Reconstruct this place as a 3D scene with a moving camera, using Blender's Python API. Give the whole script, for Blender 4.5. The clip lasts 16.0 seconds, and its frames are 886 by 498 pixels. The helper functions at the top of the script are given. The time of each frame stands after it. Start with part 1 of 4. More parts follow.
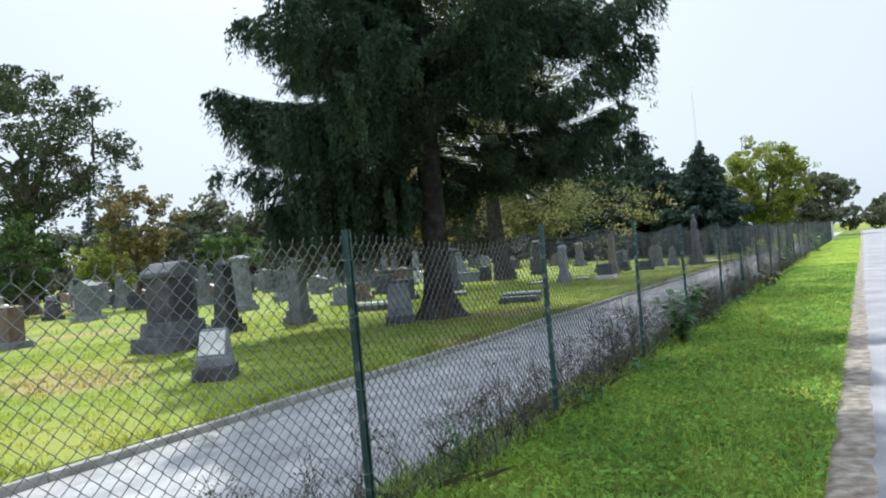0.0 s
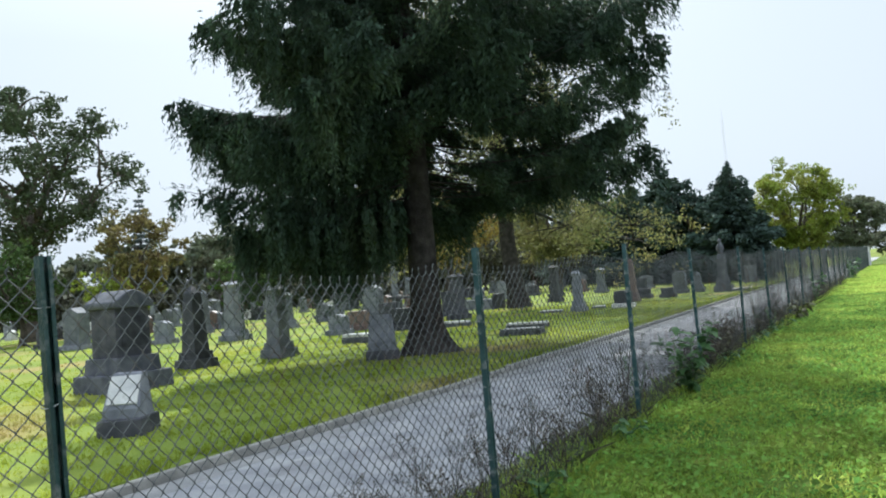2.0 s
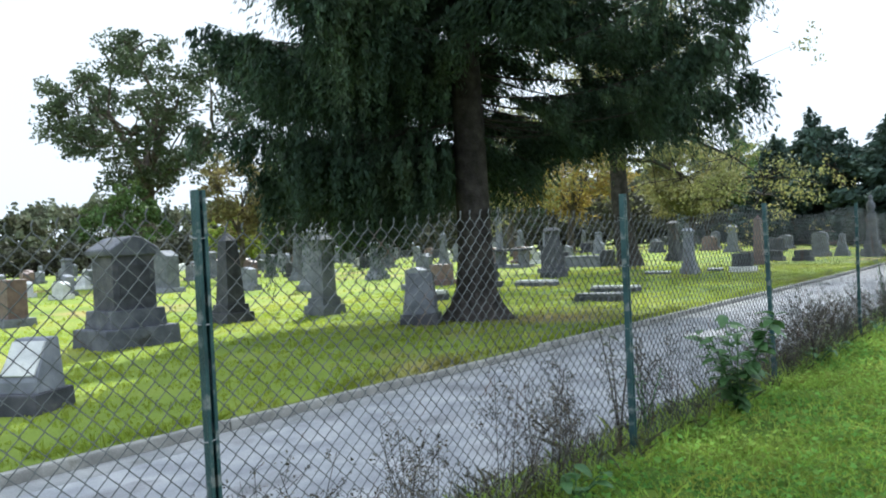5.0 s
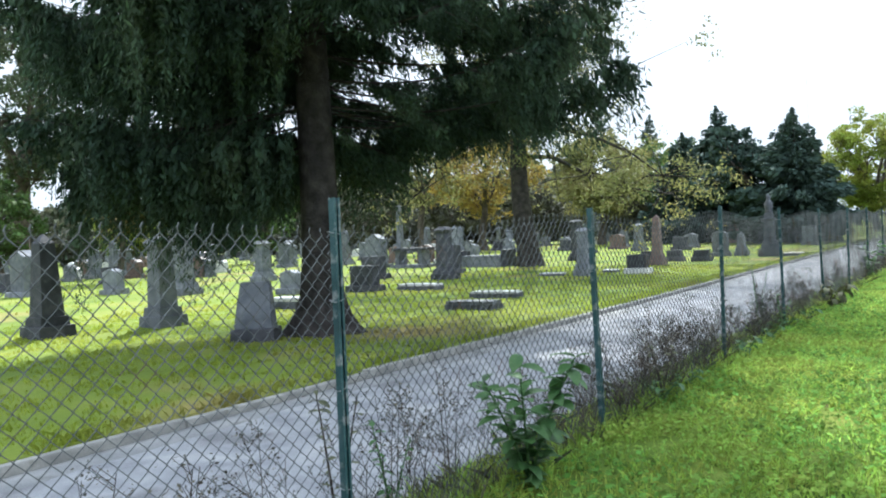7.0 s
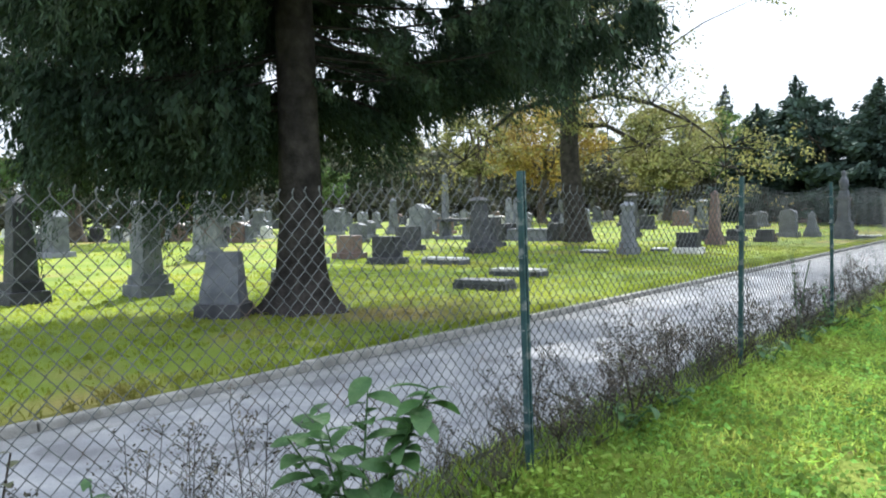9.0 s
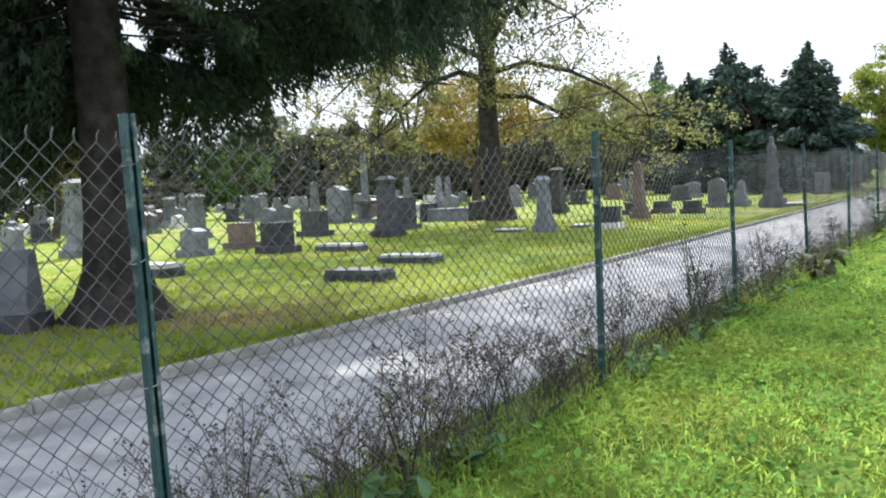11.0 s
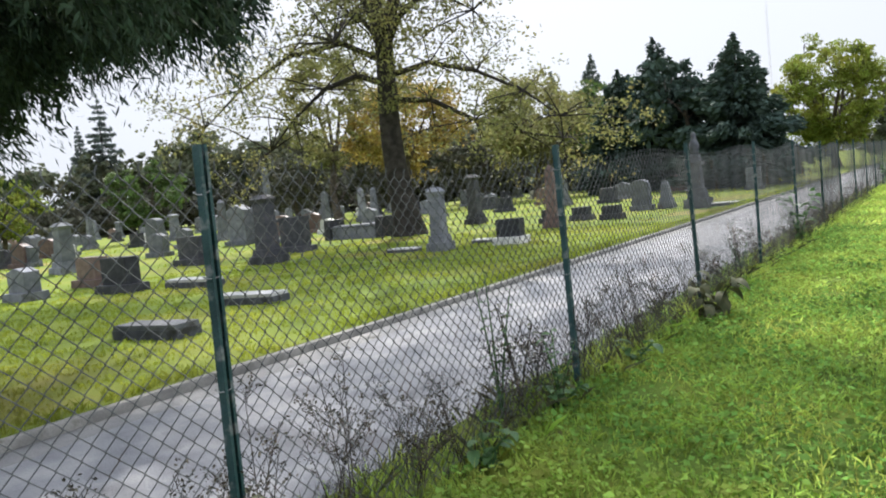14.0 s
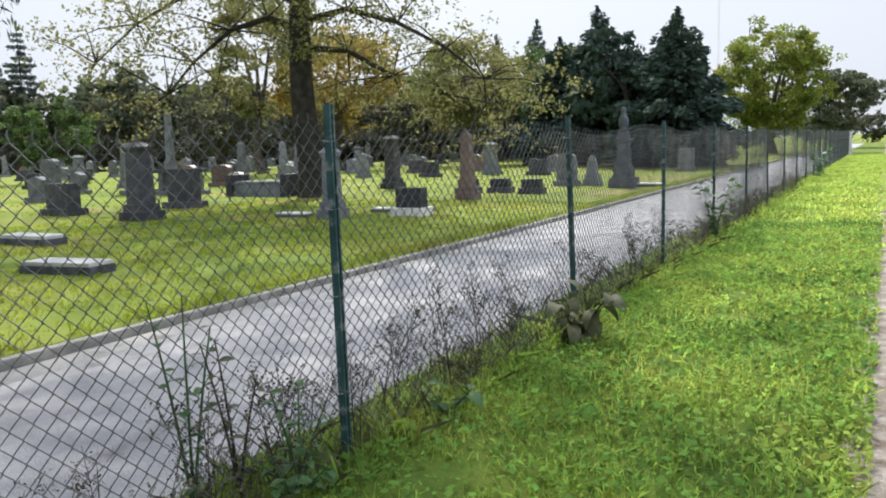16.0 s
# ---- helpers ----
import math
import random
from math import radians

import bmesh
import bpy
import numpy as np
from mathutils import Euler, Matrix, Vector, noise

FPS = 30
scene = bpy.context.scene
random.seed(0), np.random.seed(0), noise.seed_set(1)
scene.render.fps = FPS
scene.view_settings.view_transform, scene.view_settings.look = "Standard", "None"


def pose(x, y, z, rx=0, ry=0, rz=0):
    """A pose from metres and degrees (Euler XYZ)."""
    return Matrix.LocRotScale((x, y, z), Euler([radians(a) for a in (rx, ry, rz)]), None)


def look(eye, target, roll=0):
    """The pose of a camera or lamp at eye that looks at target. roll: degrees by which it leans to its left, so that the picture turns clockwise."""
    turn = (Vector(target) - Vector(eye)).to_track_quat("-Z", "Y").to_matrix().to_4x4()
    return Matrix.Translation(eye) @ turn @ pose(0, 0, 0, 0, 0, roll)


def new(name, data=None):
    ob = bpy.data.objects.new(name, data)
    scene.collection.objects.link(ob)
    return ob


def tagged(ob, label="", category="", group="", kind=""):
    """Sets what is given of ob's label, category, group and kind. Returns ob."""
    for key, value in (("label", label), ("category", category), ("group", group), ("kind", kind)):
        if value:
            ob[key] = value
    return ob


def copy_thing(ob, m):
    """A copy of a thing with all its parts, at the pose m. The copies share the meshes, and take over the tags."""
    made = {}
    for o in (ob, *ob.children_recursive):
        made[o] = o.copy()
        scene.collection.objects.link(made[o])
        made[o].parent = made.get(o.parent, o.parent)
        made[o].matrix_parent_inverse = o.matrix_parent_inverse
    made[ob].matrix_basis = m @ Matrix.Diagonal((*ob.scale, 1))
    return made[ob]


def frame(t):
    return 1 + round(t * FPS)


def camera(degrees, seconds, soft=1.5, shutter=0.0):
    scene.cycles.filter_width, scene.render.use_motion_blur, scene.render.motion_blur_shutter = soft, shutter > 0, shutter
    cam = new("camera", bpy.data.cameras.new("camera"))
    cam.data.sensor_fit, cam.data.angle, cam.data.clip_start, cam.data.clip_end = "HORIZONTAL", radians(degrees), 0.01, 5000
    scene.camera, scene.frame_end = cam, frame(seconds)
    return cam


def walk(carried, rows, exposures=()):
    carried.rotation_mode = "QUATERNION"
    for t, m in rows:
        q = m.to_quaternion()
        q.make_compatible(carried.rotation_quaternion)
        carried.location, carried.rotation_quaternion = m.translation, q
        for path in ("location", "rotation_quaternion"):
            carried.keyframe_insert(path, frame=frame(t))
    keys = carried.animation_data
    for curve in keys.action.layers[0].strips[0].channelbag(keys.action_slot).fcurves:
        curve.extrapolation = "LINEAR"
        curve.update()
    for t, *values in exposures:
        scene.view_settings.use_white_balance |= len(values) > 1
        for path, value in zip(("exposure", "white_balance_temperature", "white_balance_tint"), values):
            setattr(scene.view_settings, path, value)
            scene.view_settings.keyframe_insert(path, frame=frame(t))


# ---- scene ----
cam = camera(58.2, 16.0, soft=2.0)
PATH = [
    (0, (0.094, 0.043, 1.473), (-0.841, 1.811, 1.492), -4.9),
    (0.5, (-0.019, 0.644, 1.455), (-0.941, 2.418, 1.499), -5.2),
    (1, (-0.022, 1.045, 1.434), (-0.918, 2.832, 1.503), -5.4),
    (1.5, (-0.015, 1.566, 1.479), (-0.952, 3.331, 1.561), -5.2),
    (2, (-0.037, 2.044, 1.47), (-1.029, 3.778, 1.557), -4.8),
    (2.5, (0.043, 2.546, 1.459), (-1.014, 4.242, 1.541), -4.3),
    (3, (0.005, 3.093, 1.426), (-1.139, 4.732, 1.492), -4.1),
    (3.5, (0.074, 3.45, 1.407), (-1.142, 5.037, 1.458), -4.1),
    (6, (0.052, 5.983, 1.499), (-1.242, 7.508, 1.469), -2.9),
    (6.5, (0.135, 6.447, 1.515), (-1.094, 8.024, 1.492), -2.2),
    (7, (0.097, 6.941, 1.514), (-1.043, 8.583, 1.48), -2.9),
    (7.5, (0.144, 7.341, 1.471), (-0.979, 8.995, 1.429), -3.2),
    (8, (0.065, 7.909, 1.462), (-1.173, 9.48, 1.44), -2.9),
    (8.5, (0.049, 8.347, 1.478), (-1.184, 9.922, 1.454), -2.4),
    (9, (0.074, 8.83, 1.469), (-1.207, 10.362, 1.368), -1.4),
    (9.5, (0.009, 9.311, 1.434), (-1.319, 10.795, 1.249), -0.5),
    (10, (-0.1, 9.892, 1.361), (-1.284, 11.496, 1.197), -0.9),
    (12.5, (-0.088, 12.331, 1.45), (-1.309, 13.908, 1.308), -6.4),
    (13, (-0.053, 12.796, 1.475), (-1.23, 14.407, 1.331), -6.8),
    (13.5, (-0.15, 13.373, 1.461), (-1.281, 15.017, 1.318), -6.6),
    (14, (-0.14, 13.824, 1.437), (-1.231, 15.495, 1.292), -5.9),
    (14.5, (-0.209, 14.359, 1.461), (-1.269, 16.048, 1.305), -4.8),
    (15, (-0.199, 14.823, 1.478), (-1.222, 16.532, 1.294), -3.7),
    (15.5, (-0.161, 15.286, 1.489), (-1.156, 17.007, 1.274), -2.6),
    (16, (-0.187, 15.81, 1.455), (-1.153, 17.542, 1.202), -2.0),
]
walk(cam, [(t, look(eye, target, roll)) for t, eye, target, roll in PATH], exposures=((0, 0.45, 5650, 8), (2, 0.42, 5650, 7), (3.5, 0.60, 5600, 7), (7, 0.94, 5500, 8), (10, 0.96, 5800, 11), (12.5, 0.72, 5850, 13), (14, 0.52, 5950, 14), (16, 0.44, 5950, 13)))

# ---- light ----
SUN_AZ, SUN_EL = 31.0, 44.0   # degrees to the left of the walking direction, and above the horizon
to_sun = Vector((-math.sin(radians(SUN_AZ)) * math.cos(radians(SUN_EL)), math.cos(radians(SUN_AZ)) * math.cos(radians(SUN_EL)), math.sin(radians(SUN_EL))))
world = bpy.data.worlds.new("sky_world")
scene.world = world
world.use_nodes = True
wn, wl = world.node_tree.nodes, world.node_tree.links
sky = wn.new("ShaderNodeTexSky")
sky.sky_type = "NISHITA"
sky.sun_disc = False
sky.sun_elevation = radians(SUN_EL)
sky.sun_rotation = radians(-SUN_AZ)
sky.air_density, sky.dust_density, sky.ozone_density, sky.altitude = 1.0, 6.0, 1.0, 100
haze = wn.new("ShaderNodeHueSaturation")
haze.inputs["Saturation"].default_value = 0.3
wl.new(sky.outputs[0], haze.inputs["Color"])
veil = wn.new("ShaderNodeMixRGB")   # thin even haze in front of the sky
veil.inputs["Fac"].default_value = 0.9
wl.new(haze.outputs[0], veil.inputs["Color1"])
wcoord, wsep, wmap, wmul = wn.new("ShaderNodeTexCoord"), wn.new("ShaderNodeSeparateXYZ"), wn.new("ShaderNodeMapRange"), wn.new("ShaderNodeMixRGB")
wmul.blend_type, wmul.inputs["Fac"].default_value, wmul.inputs["Color1"].default_value = "MULTIPLY", 1.0, (5.95, 6.1, 6.1, 1)
wmap.inputs["To Min"].default_value, wmap.inputs["To Max"].default_value = 0.88, 2.0   # a veiled sky is brighter overhead
wmap.inputs["From Min"].default_value = 0.3
wl.new(wcoord.outputs["Generated"], wsep.inputs[0])
wl.new(wsep.outputs["Z"], wmap.inputs["Value"])
wl.new(wmap.outputs["Result"], wmul.inputs["Color2"])
wl.new(wmul.outputs[0], veil.inputs["Color2"])
wl.new(veil.outputs[0], wn["Background"].inputs["Color"])
wn["Background"].inputs["Strength"].default_value = 0.12
sun_data = bpy.data.lights.new("sun", "SUN")
sun_data.energy, sun_data.angle, sun_data.color = 5.0, radians(0.8), (1.0, 0.92, 0.77)
sun = new("sun", sun_data)
sun.matrix_world = look(to_sun * 60, (0, 0, 0))


# ---- materials ----
def mat(name, colours, scale=8.0, rough=0.8, metal=0.0, bump=0.3, bump_scale=60.0, rand=0.0, island=0.0, spots=None, translucent=0.0, detail=6.0, spec=0.4, coords="Object"):
    """Two or three colours mixed by noise at two scales, with fine relief."""
    m = bpy.data.materials.new(name)
    m.use_nodes = True
    n, l = m.node_tree.nodes, m.node_tree.links
    bsdf = n["Principled BSDF"]
    tex = n.new("ShaderNodeTexCoord")
    big = n.new("ShaderNodeTexNoise")
    big.inputs["Scale"].default_value, big.inputs["Detail"].default_value = scale, detail
    l.new(tex.outputs[coords], big.inputs["Vector"])
    ramp = n.new("ShaderNodeValToRGB")
    ramp.color_ramp.elements[0].position, ramp.color_ramp.elements[1].position = 0.32, 0.68
    ramp.color_ramp.elements[0].color, ramp.color_ramp.elements[1].color = (*colours[0], 1), (*colours[-1], 1)
    if len(colours) > 2:
        mid = ramp.color_ramp.elements.new(0.5)
        mid.color = (*colours[1], 1)
    l.new(big.outputs["Fac"], ramp.inputs["Fac"])
    colour = ramp.outputs["Color"]
    fine = n.new("ShaderNodeTexNoise")
    fine.inputs["Scale"].default_value, fine.inputs["Detail"].default_value = bump_scale, 4
    l.new(tex.outputs[coords], fine.inputs["Vector"])
    if spots:
        sp = n.new("ShaderNodeTexNoise")
        sp.inputs["Scale"].default_value, sp.inputs["Detail"].default_value = spots[1], 5
        l.new(tex.outputs[coords], sp.inputs["Vector"])
        sr = n.new("ShaderNodeValToRGB")
        sr.color_ramp.elements[0].position, sr.color_ramp.elements[1].position = spots[2], spots[2] + 0.1
        l.new(sp.outputs["Fac"], sr.inputs["Fac"])
        mx = n.new("ShaderNodeMixRGB")
        mx.inputs["Color2"].default_value = (*spots[0], 1)
        l.new(sr.outputs["Color"], mx.inputs["Fac"])
        l.new(colour, mx.inputs["Color1"])
        colour = mx.outputs["Color"]
    hsv = n.new("ShaderNodeHueSaturation")
    l.new(colour, hsv.inputs["Color"])
    grain = n.new("ShaderNodeMapRange")
    grain.inputs["To Min"].default_value, grain.inputs["To Max"].default_value = 0.72, 1.28
    l.new(fine.outputs["Fac"], grain.inputs["Value"])
    value = grain.outputs["Result"]
    if rand or island:
        if rand:
            src = n.new("ShaderNodeObjectInfo").outputs["Random"]
        else:
            src = n.new("ShaderNodeNewGeometry").outputs["Random Per Island"]
        r = n.new("ShaderNodeMapRange")
        amount = rand or island
        r.inputs["To Min"].default_value, r.inputs["To Max"].default_value = 1 - amount, 1 + amount
        l.new(src, r.inputs["Value"])
        mul = n.new("ShaderNodeMath")
        mul.operation = "MULTIPLY"
        l.new(value, mul.inputs[0])
        l.new(r.outputs["Result"], mul.inputs[1])
        value = mul.outputs[0]
        hue = n.new("ShaderNodeMapRange")
        hue.inputs["To Min"].default_value, hue.inputs["To Max"].default_value = 0.5 - 0.04 * amount, 0.5 + 0.05 * amount
        l.new(src, hue.inputs["Value"])
        l.new(hue.outputs["Result"], hsv.inputs["Hue"])
    l.new(value, hsv.inputs["Value"])
    l.new(hsv.outputs["Color"], bsdf.inputs["Base Color"])
    bsdf.inputs["Roughness"].default_value, bsdf.inputs["Metallic"].default_value = rough, metal
    bsdf.inputs["Specular IOR Level"].default_value = spec
    if bump:
        b = n.new("ShaderNodeBump")
        b.inputs["Strength"].default_value, b.inputs["Distance"].default_value = bump, 0.02
        l.new(fine.outputs["Fac"], b.inputs["Height"])
        l.new(b.outputs["Normal"], bsdf.inputs["Normal"])
    if translucent:
        tr = n.new("ShaderNodeBsdfTranslucent")
        l.new(hsv.outputs["Color"], tr.inputs["Color"])
        ms = n.new("ShaderNodeMixShader")
        ms.inputs["Fac"].default_value = translucent
        l.new(bsdf.outputs[0], ms.inputs[1])
        l.new(tr.outputs[0], ms.inputs[2])
        l.new(ms.outputs[0], n["Material Output"].inputs["Surface"])
    return m


M_LAWN = mat("lawn_turf", [(0.105, 0.155, 0.026), (0.16, 0.21, 0.032), (0.22, 0.235, 0.05)], scale=0.35, bump=0.8, bump_scale=25, rough=0.9, spots=((0.25, 0.21, 0.075), 0.22, 0.57), spec=0.1)
M_VERGE = mat("verge_soil_grass", [(0.06, 0.10, 0.018), (0.11, 0.165, 0.026), (0.18, 0.21, 0.04)], scale=1.0, bump=0.9, bump_scale=40, rough=0.95, spots=((0.12, 0.09, 0.05), 2.2, 0.66), spec=0.1)
M_BLADE = mat("grass_blade", [(0.23, 0.33, 0.06), (0.34, 0.45, 0.085), (0.48, 0.53, 0.12)], scale=0.9, bump=0, rough=0.6, island=0.42, translucent=0.74, spec=0.25)
M_LAWNBLADE = mat("lawn_blade", [(0.195, 0.255, 0.034), (0.285, 0.345, 0.044), (0.365, 0.38, 0.065)], scale=0.35, bump=0, rough=0.6, island=0.12, translucent=0.68, spec=0.2, spots=((0.30, 0.26, 0.09), 0.22, 0.57))
M_LANE = mat("lane_asphalt", [(0.205, 0.21, 0.23), (0.29, 0.295, 0.31), (0.39, 0.385, 0.39)], scale=2.6, bump=0.8, bump_scale=70, rough=0.78, spots=((0.17, 0.17, 0.18), 1.3, 0.58))
M_PATH = mat("path_asphalt", [(0.165, 0.165, 0.19), (0.215, 0.215, 0.24), (0.28, 0.275, 0.295)], scale=0.9, bump=0.5, bump_scale=110, rough=0.85, spots=((0.19, 0.17, 0.15), 3.0, 0.64))
M_GRIT = mat("path_edge_grit", [(0.13, 0.10, 0.075), (0.22, 0.19, 0.16), (0.34, 0.31, 0.28)], scale=9, bump=0.9, bump_scale=80, rough=0.95)
M_GUTTER = mat("stained_gutter_concrete", [(0.19, 0.195, 0.20), (0.25, 0.25, 0.25), (0.32, 0.315, 0.305)], scale=2.2, bump=0.6, bump_scale=70, rough=0.85, spots=((0.14, 0.14, 0.13), 2.5, 0.6))
M_CURB = mat("curb_concrete", [(0.16, 0.157, 0.147), (0.24, 0.235, 0.215), (0.34, 0.33, 0.30)], scale=3, bump=0.4, bump_scale=70, rough=0.85, spots=((0.14, 0.14, 0.1), 5, 0.62))
M_WIRE = mat("galvanised_wire", [(0.05, 0.057, 0.056), (0.12, 0.128, 0.126)], scale=3, bump=0, rough=0.5, metal=0.35, spots=((0.07, 0.04, 0.022), 4, 0.6), spec=0.3)
M_POST = mat("green_painted_steel", [(0.010, 0.034, 0.036), (0.017, 0.056, 0.057), (0.04, 0.082, 0.083)], scale=6, bump=0.35, bump_scale=90, rough=0.55, rand=0.3, spots=((0.15, 0.17, 0.17), 13, 0.54))
M_TIE = mat("steel_tie", [(0.2, 0.21, 0.21), (0.3, 0.31, 0.31)], scale=20, bump=0, rough=0.45, metal=0.7)
M_GREY = mat("grey_granite", [(0.11, 0.12, 0.14), (0.165, 0.175, 0.20), (0.22, 0.23, 0.25)], scale=4, bump=0.35, bump_scale=120, rough=0.75, rand=0.3, spec=0.25, spots=((0.10, 0.10, 0.09), 3.5, 0.62))
M_DARK = mat("dark_granite", [(0.035, 0.037, 0.045), (0.055, 0.057, 0.068), (0.085, 0.084, 0.095)], scale=5, bump=0.3, bump_scale=120, rough=0.6, rand=0.25, spots=((0.12, 0.12, 0.115), 6, 0.66), spec=0.2)
# mottled grey granite, darkened in colour for stone faces turned from the sun
M_MID = mat("weathered_shade_dark_granite", [(0.06, 0.065, 0.08), (0.095, 0.10, 0.12), (0.14, 0.145, 0.165)], scale=4, bump=0.4, bump_scale=90, rough=0.8, spec=0.2, spots=((0.05, 0.05, 0.05), 3.0, 0.6))
M_BROWN = mat("red_brown_granite", [(0.10, 0.065, 0.06), (0.15, 0.10, 0.09), (0.19, 0.13, 0.115)], scale=6, bump=0.3, bump_scale=120, rough=0.5, rand=0.25)
M_WHITE = mat("pale_marble", [(0.42, 0.42, 0.43), (0.55, 0.55, 0.55), (0.65, 0.64, 0.62)], scale=4, bump=0.25, bump_scale=80, rough=0.6, rand=0.2, spots=((0.28, 0.28, 0.25), 5, 0.63))
M_BARK = mat("dark_bark", [(0.022, 0.020, 0.019), (0.04, 0.036, 0.034), (0.065, 0.058, 0.054)], scale=5, bump=1.0, bump_scale=22, rough=0.95, spec=0.15)
M_BARK2 = mat("grey_brown_bark", [(0.05, 0.042, 0.035), (0.085, 0.072, 0.06), (0.13, 0.11, 0.09)], scale=4, bump=1.0, bump_scale=18, rough=0.95, spec=0.15)
M_NEEDLE = mat("spruce_needles", [(0.024, 0.044, 0.029), (0.039, 0.066, 0.040), (0.062, 0.088, 0.046)], scale=0.8, bump=0, rough=0.7, island=0.45, translucent=0.15, spec=0.2)
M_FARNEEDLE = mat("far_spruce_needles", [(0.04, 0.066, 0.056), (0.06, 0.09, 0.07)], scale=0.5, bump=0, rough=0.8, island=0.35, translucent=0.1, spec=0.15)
M_LEAF = mat("green_leaves", [(0.06, 0.10, 0.03), (0.085, 0.135, 0.04), (0.12, 0.16, 0.05)], scale=0.5, bump=0, rough=0.6, island=0.4, translucent=0.35, spec=0.25)
# green leaves with the dimness of a backlit crown put into the colour
M_LEAFK = mat("backlight_darkened_leaves", [(0.045, 0.062, 0.034), (0.068, 0.09, 0.048), (0.10, 0.12, 0.066)], scale=0.5, bump=0, rough=0.7, island=0.4, translucent=0.2, spec=0.15)
# understory shade and some haze grey are mixed into this leaf colour
M_LEAFS = mat("shade_darkened_leaves", [(0.065, 0.068, 0.05), (0.09, 0.092, 0.068), (0.115, 0.11, 0.08)], scale=0.3, bump=0, rough=0.75, island=0.4, translucent=0.12, spec=0.15)
# distance haze is put into the colour: needles paler and greyer
M_HAZEC = mat("haze_paled_needles", [(0.12, 0.15, 0.14), (0.16, 0.19, 0.17)], scale=0.5, bump=0, rough=0.9, island=0.25, translucent=0.15, spec=0.1)
M_LEAFY = mat("yellow_green_leaves", [(0.16, 0.21, 0.03), (0.21, 0.25, 0.04), (0.27, 0.27, 0.05)], scale=0.4, bump=0, rough=0.6, island=0.4, translucent=0.45, spec=0.25)
M_LEAFO = mat("orange_leaves", [(0.24, 0.18, 0.05), (0.34, 0.25, 0.06), (0.21, 0.20, 0.055)], scale=0.4, bump=0, rough=0.6, island=0.4, translucent=0.45, spec=0.25)
M_LEAFR = mat("dull_autumn_leaves", [(0.12, 0.12, 0.05), (0.19, 0.15, 0.065), (0.13, 0.15, 0.05)], scale=0.4, bump=0, rough=0.6, island=0.4, translucent=0.35, spec=0.2)
M_LEAFT = mat("thin_pale_leaves", [(0.14, 0.155, 0.055), (0.20, 0.20, 0.075), (0.27, 0.24, 0.09)], scale=0.4, bump=0, rough=0.6, island=0.4, translucent=0.45, spec=0.25)
M_LEAFD = mat("dull_green_leaves", [(0.085, 0.105, 0.065), (0.12, 0.135, 0.085), (0.16, 0.155, 0.095)], scale=0.3, bump=0, rough=0.7, island=0.4, translucent=0.3, spec=0.2)
M_WEEDLEAF = mat("broad_weed_leaf", [(0.045, 0.105, 0.035), (0.07, 0.145, 0.045), (0.10, 0.18, 0.06)], scale=12, bump=0.3, bump_scale=60, rough=0.5, island=0.3, translucent=0.35)
M_CLOVER = mat("clover_leaf", [(0.11, 0.20, 0.045), (0.20, 0.32, 0.07), (0.35, 0.43, 0.09)], scale=0.8, bump=0, rough=0.9, island=0.5, translucent=0.55, spec=0.05)
M_WILT = mat("wilted_leaf", [(0.055, 0.07, 0.032), (0.09, 0.095, 0.045), (0.15, 0.14, 0.07)], scale=12, bump=0.3, bump_scale=60, rough=0.7, island=0.4, translucent=0.25)
M_DEAD = mat("dead_stem", [(0.03, 0.026, 0.022), (0.06, 0.05, 0.043), (0.12, 0.10, 0.085)], scale=8, bump=0, rough=0.9, island=0.4, spec=0.1)
M_SEED = mat("dry_seed_head", [(0.05, 0.048, 0.037), (0.10, 0.09, 0.07), (0.19, 0.165, 0.13)], scale=8, bump=0, rough=0.95, island=0.5, translucent=0.2, spec=0.1)
# steel lightened in colour to stand for haze over the distance
M_STEEL = mat("haze_paled_steel", [(0.5, 0.45, 0.45), (0.6, 0.56, 0.56)], scale=1, bump=0, rough=0.8)

rng = np.random.default_rng(7)


# ---- mesh helpers ----
def mesh_from(name, verts, faces, material, smooth=False):
    me = bpy.data.meshes.new(name)
    me.from_pydata([tuple(v) for v in verts] if not isinstance(verts, np.ndarray) else verts.tolist(), [], faces if not isinstance(faces, np.ndarray) else faces.tolist())
    me.materials.append(material)
    if smooth:
        me.polygons.foreach_set("use_smooth", [True] * len(me.polygons))
    me.update()
    return me


def put(name, me, parent=None, label="", m=None):
    ob = new(name, me)
    if parent is not None:
        ob.parent = parent
    if m is not None:
        ob.matrix_basis = m
    if label:
        ob["label"] = label
    return ob


def part(name, bm, material, parent, label="", smooth=False):
    me = bpy.data.meshes.new(name)
    bm.to_mesh(me)
    bm.free()
    me.materials.append(material)
    if smooth:
        me.polygons.foreach_set("use_smooth", [True] * len(me.polygons))
    return put(name, me, parent, label)


def base_of(name, x, y, z, label, category, group="", kind="", turn=0.0):
    ob = new(name)
    ob.empty_display_size = 0.2
    ob.matrix_basis = pose(x, y, z, 0, 0, turn)
    return tagged(ob, label, category, group, kind)


